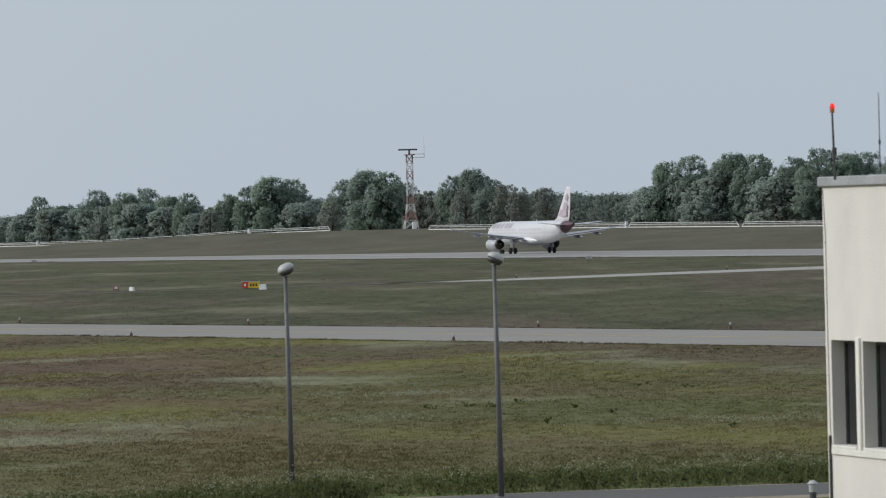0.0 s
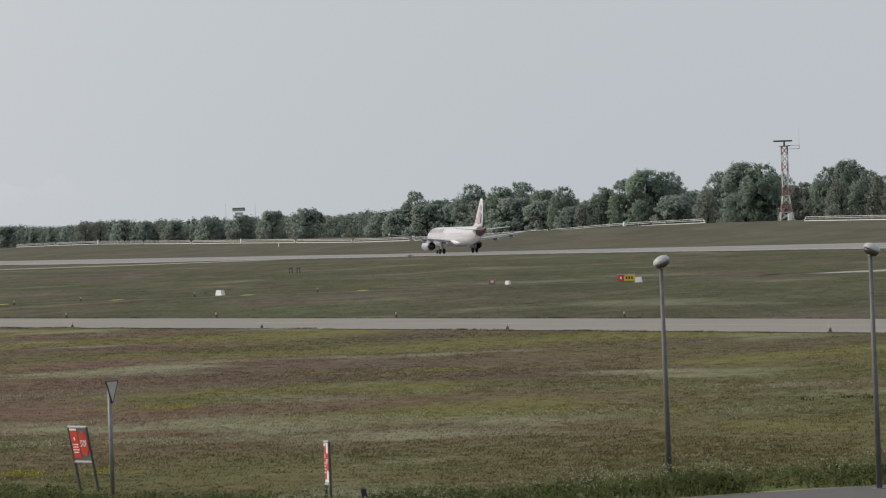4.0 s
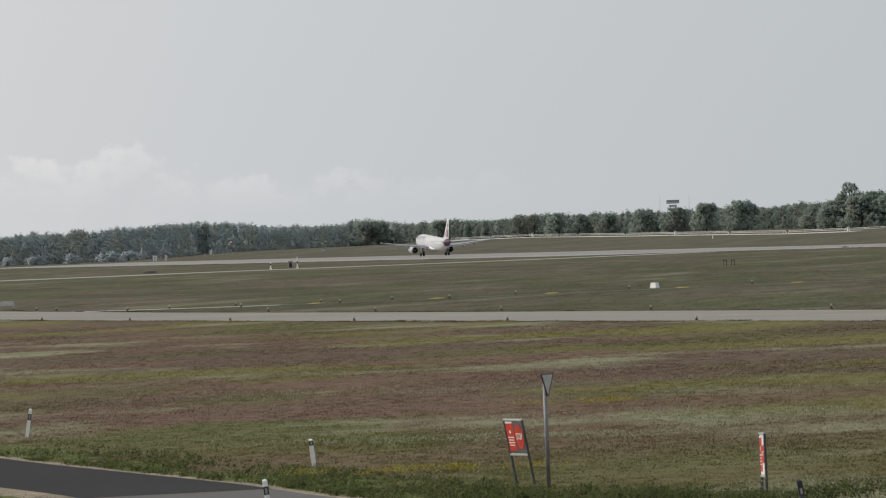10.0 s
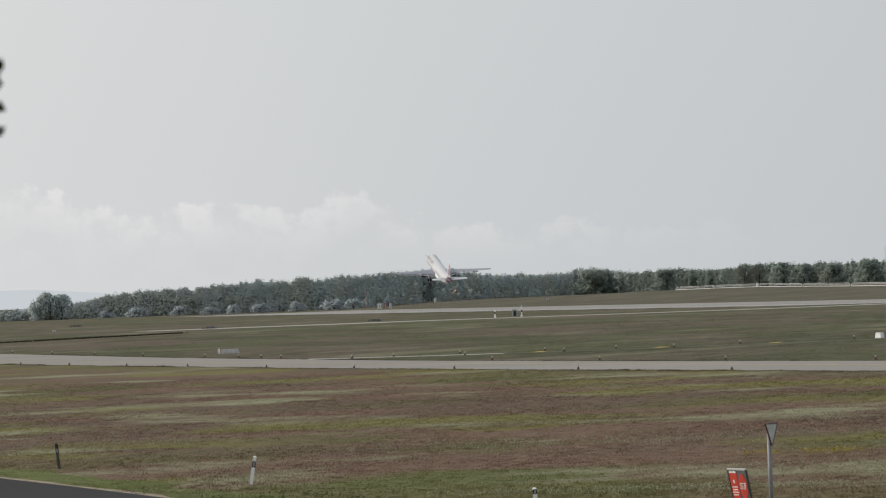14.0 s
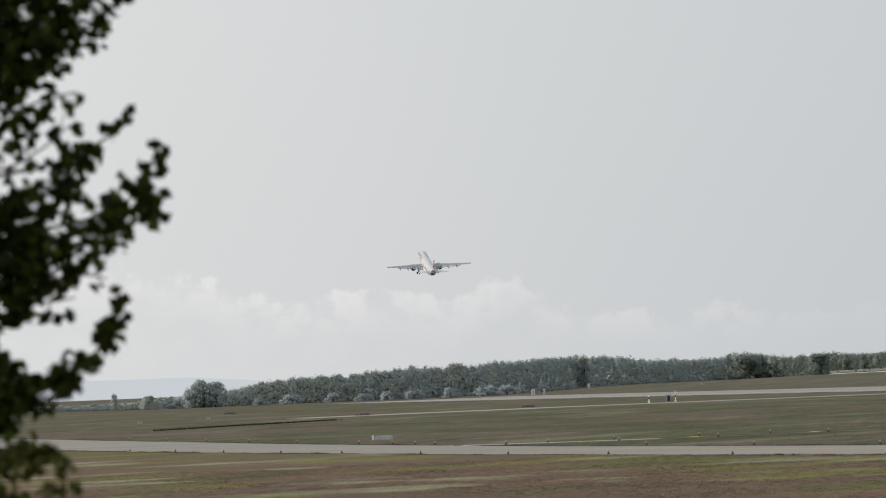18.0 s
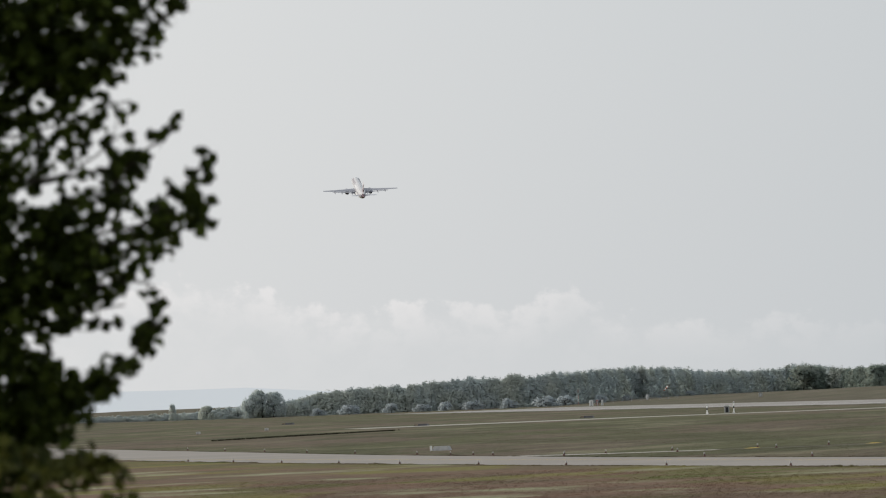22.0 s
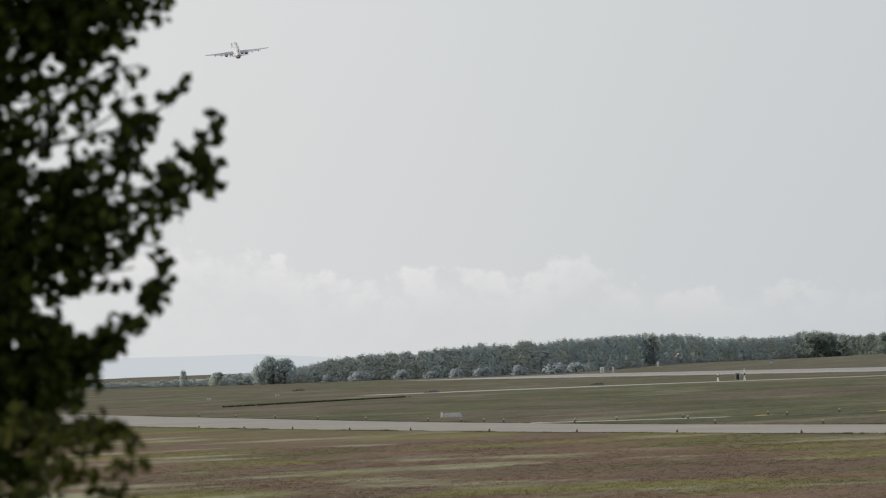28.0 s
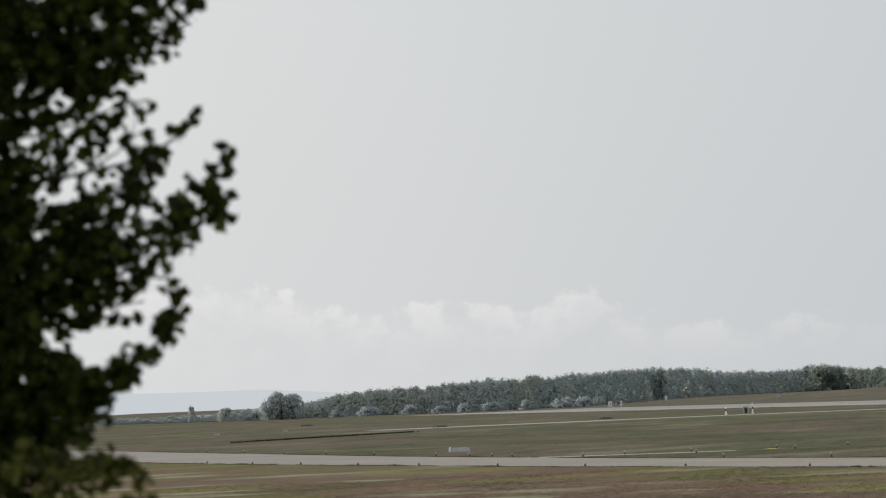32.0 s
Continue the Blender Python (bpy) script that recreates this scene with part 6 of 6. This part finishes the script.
def build_tower():
    p = polar(-0.32, 1530)
    gz = ground_z(p.x, p.y)
    ob = thing("radar_tower", "red and white lattice tower with a rotating radar bar on top", "tower", pose(p.x, p.y, gz, 0, 0, 8))
    H = 24.2 - gz
    bays = 9

    def half(z):
        return 0.80 + (1.9 - 0.80) * max(0.0, 1 - z / (H * 0.42)) ** 1.4
    for i in range(bays):
        z0, z1 = H * i / bays, H * (i + 1) / bays
        red = i in (1, 3, 6, 8)
        bm = bmesh.new()
        a, b = half(z0), half(z1)
        c0 = [(-a, -a), (a, -a), (a, a), (-a, a)]
        c1 = [(-b, -b), (b, -b), (b, b), (-b, b)]
        for k in range(4):
            j = (k + 1) % 4
            rod(bm, (*c0[k], z0), (*c1[k], z1), 0.10, 0.10, 6)
            rod(bm, (*c1[k], z1), (*c1[j], z1), 0.065, 0.065, 5)
            rod(bm, (*c0[k], z0), (*c1[j], z1), 0.065, 0.065, 5)
            rod(bm, (*c0[j], z0), (*c1[k], z1), 0.065, 0.065, 5)
        part("lattice_bay", bm, M["tower_red" if red else "tower_white"], ob, "faded red lattice bay" if red else "weathered white lattice bay")
    bm = bmesh.new()
    box(bm, (0, 0, H + 0.1), (2.8, 2.8, 0.2))
    part("platform", bm, M["tower_red"], ob, "faded red platform")
    bm = bmesh.new()
    rod(bm, (0, 0, H + 0.2), (0, 0, H + 1.3), 0.3, 0.22, 8)
    part("pedestal", bm, M["steel_dark"], ob)
    bm = bmesh.new()
    box(bm, (-0.4, 0, H + 1.5), (5.2, 0.5, 0.42), bevel=0.06)
    part("radar_bar", bm, M["steel_dark"], ob, "dark radar bar")
    bm = bmesh.new()
    for z in (H - 0.7, H + 0.25):
        box(bm, (2.4, 0, z), (3.4, 0.1, 0.1))
    rod(bm, (4.1, 0, H - 0.7), (4.1, 0, H + 0.3), 0.06, 0.06, 6)
    part("side_arm", bm, M["steel_dark"], ob)
    bm = bmesh.new()
    rod(bm, (4.1, 0, H + 0.3), (4.1, 0, H + 5.0), 0.05, 0.02, 6)
    part("whip", bm, M["lamp_head"], ob)
    bm = bmesh.new()
    box(bm, (0.6, -2.6, 0.9), (1.1, 1.2, 1.9), bevel=0.05)
    part("cabin", bm, M["white"], ob, "white equipment cabin")
    # the second radar looks out over the wood
    p = polar(-5.885, 2262)
    ob = thing("radar_mast", "pale flat radar antenna on a mast above the trees", "radar", pose(p.x, p.y, 0, 0, 0, 6))
    bm = bmesh.new()
    for sx in (-1, 1):
        rod(bm, (sx * 1.6, 0, 0), (sx * 0.9, 0, 12.6), 0.2, 0.16, 6)
    for i in range(5):
        rod(bm, (-1.5, 0, i * 2.5), (1.4, 0, i * 2.5 + 2.5), 0.1, 0.1, 5)
    part("mast", bm, M["galv"], ob)
    bm = bmesh.new()
    box(bm, (0, 0, 12.9), (3.2, 1.6, 0.9), bevel=0.1)
    part("turntable", bm, M["lamp_head"], ob)
    bm = bmesh.new()
    box(bm, (0, 0, 14.55), (5.2, 0.7, 1.5), bevel=0.1)
    ant = part("antenna_face", bm, M["lamp_head"], ob, "pale flat antenna")
    bm = bmesh.new()
    box(bm, (0, -0.4, 14.9), (4.8, 0.06, 0.5))
    part("band", bm, M["galv"], ant, "dark band")
    for x in (-5.2, 6.6):
        bm = bmesh.new()
        rod(bm, (x, 0, 0), (x, 0, 17.0), 0.09, 0.05, 6)
        part("whip", bm, M["lamp_head"], ob)
    for az, h in ((-0.95, 4.2), (-3.35, 3.0)):
        p = polar(az, 572 / math.sin(radians(az + 22.5)))
        c = thing("camera_pole", "slim grey pole behind the barrier", "pole", pose(p.x, p.y, ground_z(p.x, p.y) - 0.1), "slim poles")
        bm = bmesh.new()
        rod(bm, (0, 0, 0), (0, 0, h), 0.1, 0.08, 6)
        part("shaft", bm, M["galv"], c)
        bm = bmesh.new()
        box(bm, (0.1, 0, h), (0.6, 0.3, 0.3))
        part("head", bm, M["steel_dark"], c)


build_tower()


def build_bollard():
    p = polar(3.70, 121.5)
    ob = thing("bollard", "short dark bollard with a pale rounded cap", "bollard", pose(p.x, p.y, 0))
    bm = bmesh.new()
    rod(bm, (0, 0, 0), (0, 0, 0.62), 0.075, 0.075, 12)
    part("shaft", bm, M["steel_dark"], ob)
    bm = bmesh.new()
    rod(bm, (0, 0, 0.62), (0, 0, 0.80), 0.085, 0.09, 12)
    part("collar", bm, M["lamp_head"], ob)
    bm = bmesh.new()
    rod(bm, (0, 0, 0.80), (0, 0, 0.87), 0.12, 0.05, 12)
    part("cap", bm, M["lamp_head"], ob, "pale rounded cap")


build_bollard()

# ---- standing grass and weeds ----


def blade_mesh(name, pts, blades, tall, lean, width, material, seed):
    """Tufts of thin upright blades: pts are (x, y, scale)."""
    rng = np.random.default_rng(seed)
    c = np.repeat(np.array(pts, float), blades, axis=0)
    n = len(c)
    r = rng.random((n, 1)) ** 0.5 * 0.22
    a = rng.random((n, 1)) * 6.283
    base = np.hstack([c[:, :1] + r * np.cos(a), c[:, 1:2] + r * np.sin(a), np.repeat(np.array([[ground_z(x, y)] for x, y, _ in pts]), blades, axis=0)])
    h = tall * c[:, 2:3] * (0.55 + 0.75 * rng.random((n, 1)))
    l = lean * h * rng.normal(size=(n, 2)) + np.array([0.12, -0.04]) * h
    tip = base + np.hstack([l, h])
    b = rng.random((n, 1)) * 6.283
    side = np.hstack([np.abs(np.cos(b)) + 0.15, np.sin(b) * 0.4, np.zeros((n, 1))]) * width * (0.6 + 0.8 * rng.random((n, 1)))
    v = np.stack([base - side, base + side, tip], axis=1).reshape(-1, 3)
    me = bpy.data.meshes.new(name)
    me.from_pydata(v.tolist(), [], np.arange(3 * n).reshape(-1, 3).tolist())
    me.materials.append(material)
    nv = np.repeat(np.array([[0, 0, 1.0]]) + rng.normal(size=(n, 3)) * 0.22, 3, axis=0)
    soft_normals(me, nv / np.linalg.norm(nv, axis=1)[:, None])
    return me, tip


def on_road(x, y):
    return any((x - p.x) ** 2 + (y - p.y) ** 2 < 9.0 for p in ROAD_MID)


ROAD_MID = offset_line(ROAD_FAR, 2.6)


def build_grass():
    rng = random.Random(77)
    pts = []
    while len(pts) < 90000:
        az = rng.uniform(-16.2, 5.2)
        d = 128 + 330 * rng.random() ** 1.5
        p = polar(az, d)
        q = p.x * math.cos(TAXI) + p.y * math.sin(TAXI)
        if q > taxi_near(-p.x * math.sin(TAXI) + p.y * math.cos(TAXI)) - 0.4:
            continue
        m = noise.noise(Vector((p.x * 0.12, p.y * 0.05, 0)))
        if rng.random() > 0.8 + 0.7 * m or on_road(p.x, p.y):
            continue
        if d < 137 and p.x > -12:
            continue
        pts.append((p.x, p.y, 0.8 + 0.5 * m + 0.3 * rng.random()))
    me, _ = blade_mesh("meadow_tufts", pts, 6, 0.050, 0.7, 0.012, M["meadow_blades"], 1)
    tagged(new("meadow_tufts", me), "tufts of mixed green, brown and straw-coloured meadow grass", "grass", kind="stuff")
    pts = []
    while len(pts) < 60000:
        az = rng.uniform(-16.2, 5.2)
        p = polar(az, 255 + 700 * rng.random() ** 1.5)
        q = p.x * math.cos(TAXI) + p.y * math.sin(TAXI)
        if q > taxi_far(-p.x * math.sin(TAXI) + p.y * math.cos(TAXI)) + 0.6 and p.x * math.cos(RUN) + p.y * math.sin(RUN) < 360:
            pts.append((p.x, p.y, 0.7 + 0.6 * rng.random()))
    me, _ = blade_mesh("field_tufts", pts, 4, 0.055, 0.6, 0.012, M["meadow_blades"], 3)
    tagged(new("field_tufts", me), "short dark green grass tufts between taxiway and runway", "grass", kind="stuff")
    # ragged grass hangs over the edges of the pavements
    pts = []
    for edge, side, s0, s1 in ((taxi_near, -0.1, 150, 700), (taxi_far, 0.3, 150, 800)):
        for _ in range(int((s1 - s0) * 4)):
            s = rng.uniform(s0, s1)
            m = noise.noise(Vector((s * 0.15, edge(s), 0)))
            p = tw(s, edge(s) + side + rng.uniform(-0.35, 0.35) + 0.4 * m)
            pts.append((p.x, p.y, max(0.3, 1.0 + 1.2 * m)))
    for _ in range(5000):
        s = rng.uniform(560, 2000)
        m = noise.noise(Vector((s * 0.03, 7, 0)))
        p = rw(s, float(np.interp(s, (1150, 1260, 1500, 2150), (362, 352, 350, 346))) - 0.4 + rng.uniform(-1.2, 0.5) + 1.2 * m)
        pts.append((p.x, p.y, max(0.4, 1.3 + 1.4 * m)))
    me, _ = blade_mesh("edge_tufts", pts, 7, 0.08, 0.7, 0.03, M["meadow_blades"], 5)
    tagged(new("edge_tufts", me), "ragged grass tufts along the edges of taxiway and runway", "grass", kind="stuff")
    # a low dark line of scrub crosses the far field
    sc = []
    for i in range(420):
        t = i / 419
        x, y = -244 + 10 * t + rng.uniform(-0.5, 0.5), 910 + 89 * t + rng.uniform(-2, 2)
        sc.append((x, y, 0.12, 0.04 + 0.15 * max(0.0, 1 - abs(t - 0.42) / 0.5)))
    tagged(new("scrub_line", leaf_mesh("scrub_line", sc, 14, 0.26, M["scrub"], 41, 0.3)), "low dark line of scrub along a ditch in the field", "scrub", kind="stuff")
    # lumpy green verge beside the road
    pts, lumps = [], []
    for i in range(13000):
        k = rng.randrange(len(ROAD_FAR) - 24)
        p = ROAD_FAR[k].lerp(ROAD_FAR[k + 1], rng.random())
        nx = offset_line(ROAD_FAR[max(0, k - 1):k + 2], -1)[min(1, k)] - ROAD_FAR[k]
        tall = p.x > -21
        o = 0.3 + (6.5 if tall else 4.5) * rng.random() ** 1.4
        if not tall and rng.random() < 0.4:      # grass on the inner side of the bend
            o = -7.0 - 9.0 * rng.random()
        x, y = p.x + nx.x * o, p.y + nx.y * o
        m = noise.noise(Vector((x * 0.45, y * 0.45, 5))) + 0.5 * noise.noise(Vector((x * 1.6, y * 1.6, 2)))
        if rng.random() > (0.55 if tall else 0.42) + 0.9 * m:
            continue
        h = max(0.06, (0.42 + 0.38 * m) * (1.0 if tall else 0.28) * (1 - 0.07 * abs(o)))
        lumps.append((x, y, h * rng.uniform(0.25, 0.9), 0.10 + 0.10 * rng.random()))
        if i % 3 == 0:
            pts.append((x, y, h * 2.1))
    lm = leaf_mesh("verge_weeds", lumps, 18, 0.050, M["weed"], 14, 0.2, 1.0, 0.7)
    tagged(new("verge_weeds", lm), "lumpy dark green weeds along the road verge", "weeds", kind="stuff")
    me, tips = blade_mesh("verge_grass", pts, 6, 0.5, 0.4, 0.012, M["grass_blade"], 2)
    tagged(new("verge_grass", me), "loose green grass along the road verge", "grass", kind="stuff")
    sel = [tuple(p) for p in tips[::3] if p[0] > -12 and rng.random() < 0.8]
    fm = leaf_mesh("verge_flower_heads", [(x, y + 1.2, z + 0.10, 0.10) for x, y, z in sel], 3, 0.036, M["grass_head"], 4)
    tagged(new("verge_flower_heads", fm), "pale whitish flower heads above the verge grass", "flowers", kind="stuff")
    # pale heads scattered over the flowering strips
    hd = []
    while len(hd) < 3000:
        az, d = rng.uniform(-16, 5), rng.uniform(140, 300)
        p = polar(az, d)
        if p.x * math.cos(TAXI) + p.y * math.sin(TAXI) > 149 or on_road(p.x, p.y):
            continue
        if noise.noise(Vector((p.x * 0.05, p.y * 0.10, 9))) < 0.12:
            continue
        hd.append((p.x, p.y, rng.uniform(0.10, 0.25), 0.12))
    fm = leaf_mesh("meadow_flower_heads", hd, 2, 0.045, M["grass_head"], 6)
    tagged(new("meadow_flower_heads", fm), "pale seed heads and small flowers in the meadow", "flowers", kind="stuff")


build_grass()


def build_flower_patches():
    """Drifts of small white flowers in the meadow, and yellow ones by the road."""
    rng = random.Random(51)
    white = [(-53, 270, 16, 8), (-42, 236, 12, 7), (-25, 236, 13, 6), (-27, 177, 9, 3), (-4.5, 189, 7, 5)]
    yellow = [(-24.9, 155, 3.2, 1.6), (-21.5, 155.2, 3.0, 1.4), (-25.2, 210, 4.0, 2.0)]
    white += [(-1.8, 214, 5, 3), (8.4, 180, 6, 4), (-13.8, 192, 7, 4), (-35, 228, 9, 6), (-23, 196, 9, 5), (-13.5, 219, 9, 5), (-62, 252, 12, 8), (-20, 176, 6, 3)]
    for name, spots, mat, n, size in (("white_flowers", white, "grass_head", 700, 0.05), ("yellow_flowers", yellow, "yellow_bloom", 560, 0.05)):
        pts = []
        for x, y, w, d in spots:
            for _ in range(n):
                dx, dy = rng.gauss(0, w * 0.4), rng.gauss(0, d * 0.45)
                if noise.noise(Vector(((x + dx) * 0.5, (y + dy) * 0.25, 3))) > -0.1 and not on_road(x + dx, y + dy):
                    pts.append((x + dx, y + dy, rng.uniform(0.06, 0.18), 0.06))
        tagged(new(name, leaf_mesh(name, pts, 2, size, M[mat], 61)), "drifts of small " + name[:-8] + " flowers in the meadow", "flowers", kind="stuff")


build_flower_patches()


def build_weeds():
    rng = random.Random(12)
    spots = [(3.26, 181.8, 0.42, 0.4), (0.8, 200, 0.3, 0.7), (8.9, 174.7, 0.45, 0.5), (2.6, 203, 0.28, 0.5), (-0.6, 198, 0.3, 0.8), (4.4, 196, 0.28, 0.5), (7.6, 219, 0.25, 1.2), (9.3, 216, 0.25, 1.3), (5.6, 190, 0.3, 0.5), (1.6, 199, 0.32, 0.6), (13.2, 273, 0.25, 0.9)]
    for x, y, h, w in spots:
        h, w = h * 0.55, w * 0.7
        ob = thing("weed_clump", "dark green broad-leaved weed clump in the meadow", "plant", pose(x, y, 0), "weed clumps in the meadow")
        cl = [(rng.uniform(-w, w) * 0.45, rng.uniform(-w, w) * 0.45, h * rng.uniform(0.2, 0.85), h * 0.22) for _ in range(9)]
        for c in cl[:3]:
            bm = bmesh.new()
            rod(bm, (c[0] * 0.3, c[1] * 0.3, -0.02), c[:3], 0.012, 0.006, 5)
            part("stem", bm, M["weed"], ob)
        lv = new("leaves", leaf_mesh("leaves", cl, 16, 0.055, M["weed"], int(x * 10) + 500, 0.2, 1.0, 0.7))
        lv.parent = ob


build_weeds()


FLIGHT = [
    (0.0, 925.2, 400.0, 0.1, 0.0, 0.0), (1.0, 982.5, 398.3, 0.1, 0.0, 0.0), (2.0, 1042.2, 398.1, 0.1, 0.0, 0.0),
    (3.0, 1104.4, 398.1, -0.08, 0.0, 0.0), (4.0, 1169.2, 398.4, -0.2, 0.0, 0.0), (5.5, 1271.9, 400.2, -0.45, 0.0, 0.0),
    (7.0, 1377.7, 400.5, -0.56, 0.0, 0.0), (8.0, 1451.3, 400.6, -0.6, 0.0, 0.0), (9.0, 1526.2, 402.2, -0.6, 0.0, 0.0),
    (10.0, 1602.7, 404.5, -0.65, 3.2, 0.0), (11.0, 1680.6, 405.4, -0.6, 8.0, 0.0), (12.0, 1759.6, 405.3, -0.1, 11.5, 0.0),
    (12.5, 1799.5, 405.7, 2.0, 12.5, 0.5), (13.0, 1839.6, 406.1, 3.9, 14.1, 1.0), (13.5, 1879.8, 406.4, 6.3, 15.2, 1.0),
    (14.0, 1920.3, 406.4, 9.3, 16.3, 1.0), (14.5, 1960.8, 406.3, 12.7, 16.8, 0.9), (15.5, 2042.4, 406.5, 22.5, 16.8, 0.9),
    (16.5, 2123.9, 406.7, 32.3, 16.8, 0.9), (17.5, 2205.2, 407.7, 43.9, 16.8, 0.8), (18.5, 2286.4, 408.4, 56.0, 16.8, 0.8),
    (19.5, 2367.2, 407.8, 67.8, 16.7, 0.8), (20.5, 2447.3, 408.1, 79.8, 16.6, 0.7), (21.5, 2526.6, 408.5, 92.0, 16.4, 0.7),
    (22.5, 2604.6, 409.1, 104.9, 16.3, 0.6), (23.5, 2681.4, 409.4, 117.2, 16.1, 0.6), (24.5, 2756.8, 409.1, 129.7, 16.0, 0.6),
    (25.5, 2830.3, 409.0, 142.2, 15.8, 0.5), (26.5, 2902.1, 409.1, 154.3, 15.6, 1.3), (27.5, 2970.2, 408.4, 166.8, 15.5, 3.7),
    (28.5, 3038.3, 407.6, 179.4, 15.3, 7.5), (29.5, 3102.7, 405.4, 191.4, 15.2, 10.2), (30.5, 3165.1, 401.8, 202.7, 15.0, 11.9),
    (32.0, 3252.0, 396.2, 221.0, 14.8, 13.0),
]


def motions():
    """Take-off roll, lift-off, climb and the first left bank."""
    rows = []
    # seconds, metres along and across the runway, height, nose up, bank to the left
    for t, s, q, z, up, bank in FLIGHT:
        p = rw(s, q, z)
        crab = float(np.interp(t, (12, 16, 19, 23, 26, 32), (0, 1.0, 1.7, 2.9, 3.0, 3.0)))
        up += float(np.interp(t, (16, 19, 23, 32), (0, 0.4, 1.3, 1.3)))
        rows.append((t, pose(p.x, p.y, p.z, 0, 0, 22.5 - crab) @ pose(0, 0, 0, up, 0, 0) @ pose(0, 0, 0, 0, -bank, 0)))
    walk(AIRLINER, rows)
    for g, sx in MAIN_GEAR:
        at = tuple(g.location)
        walk(g, [(t, pose(*at, 0, sx * a, 0)) for t, a in ((0, 0), (19.0, 0), (20.6, 40), (22.0, 84), (32, 84))])
    at = tuple(NOSE_GEAR.location)
    walk(NOSE_GEAR, [(t, pose(*at, a, 0, 0)) for t, a in ((0, 0), (18.5, 0), (20.0, 40), (21.5, 84), (32, 84))])
    # the boughs of the tree beside the terrace swing in the wind: seconds, sideways, up (metres)
    wind = [(0, 0.0, 0.01), (4, -0.05, 0.02), (8, 0.02, 0.0), (12, -0.06, 0.02), (14.4, -0.05, 0.01), (16, -0.01, 0.02), (17.5, 0.0, 0.02), (19, 0.0, 0.0), (21, -0.03, 0.02),
            (23, -0.06, 0.04), (25, -0.08, 0.05), (26.5, -0.05, 0.04), (28.5, -0.06, 0.05), (30, -0.08, 0.04), (31, -0.05, 0.05), (32, -0.04, 0.06)]
    for i, (bough, swing) in enumerate(TREE_BOUGHS):
        walk(bough, [(t, pose(dx * swing, 0, dz * swing)) for t, dx, dz in wind])


motions()
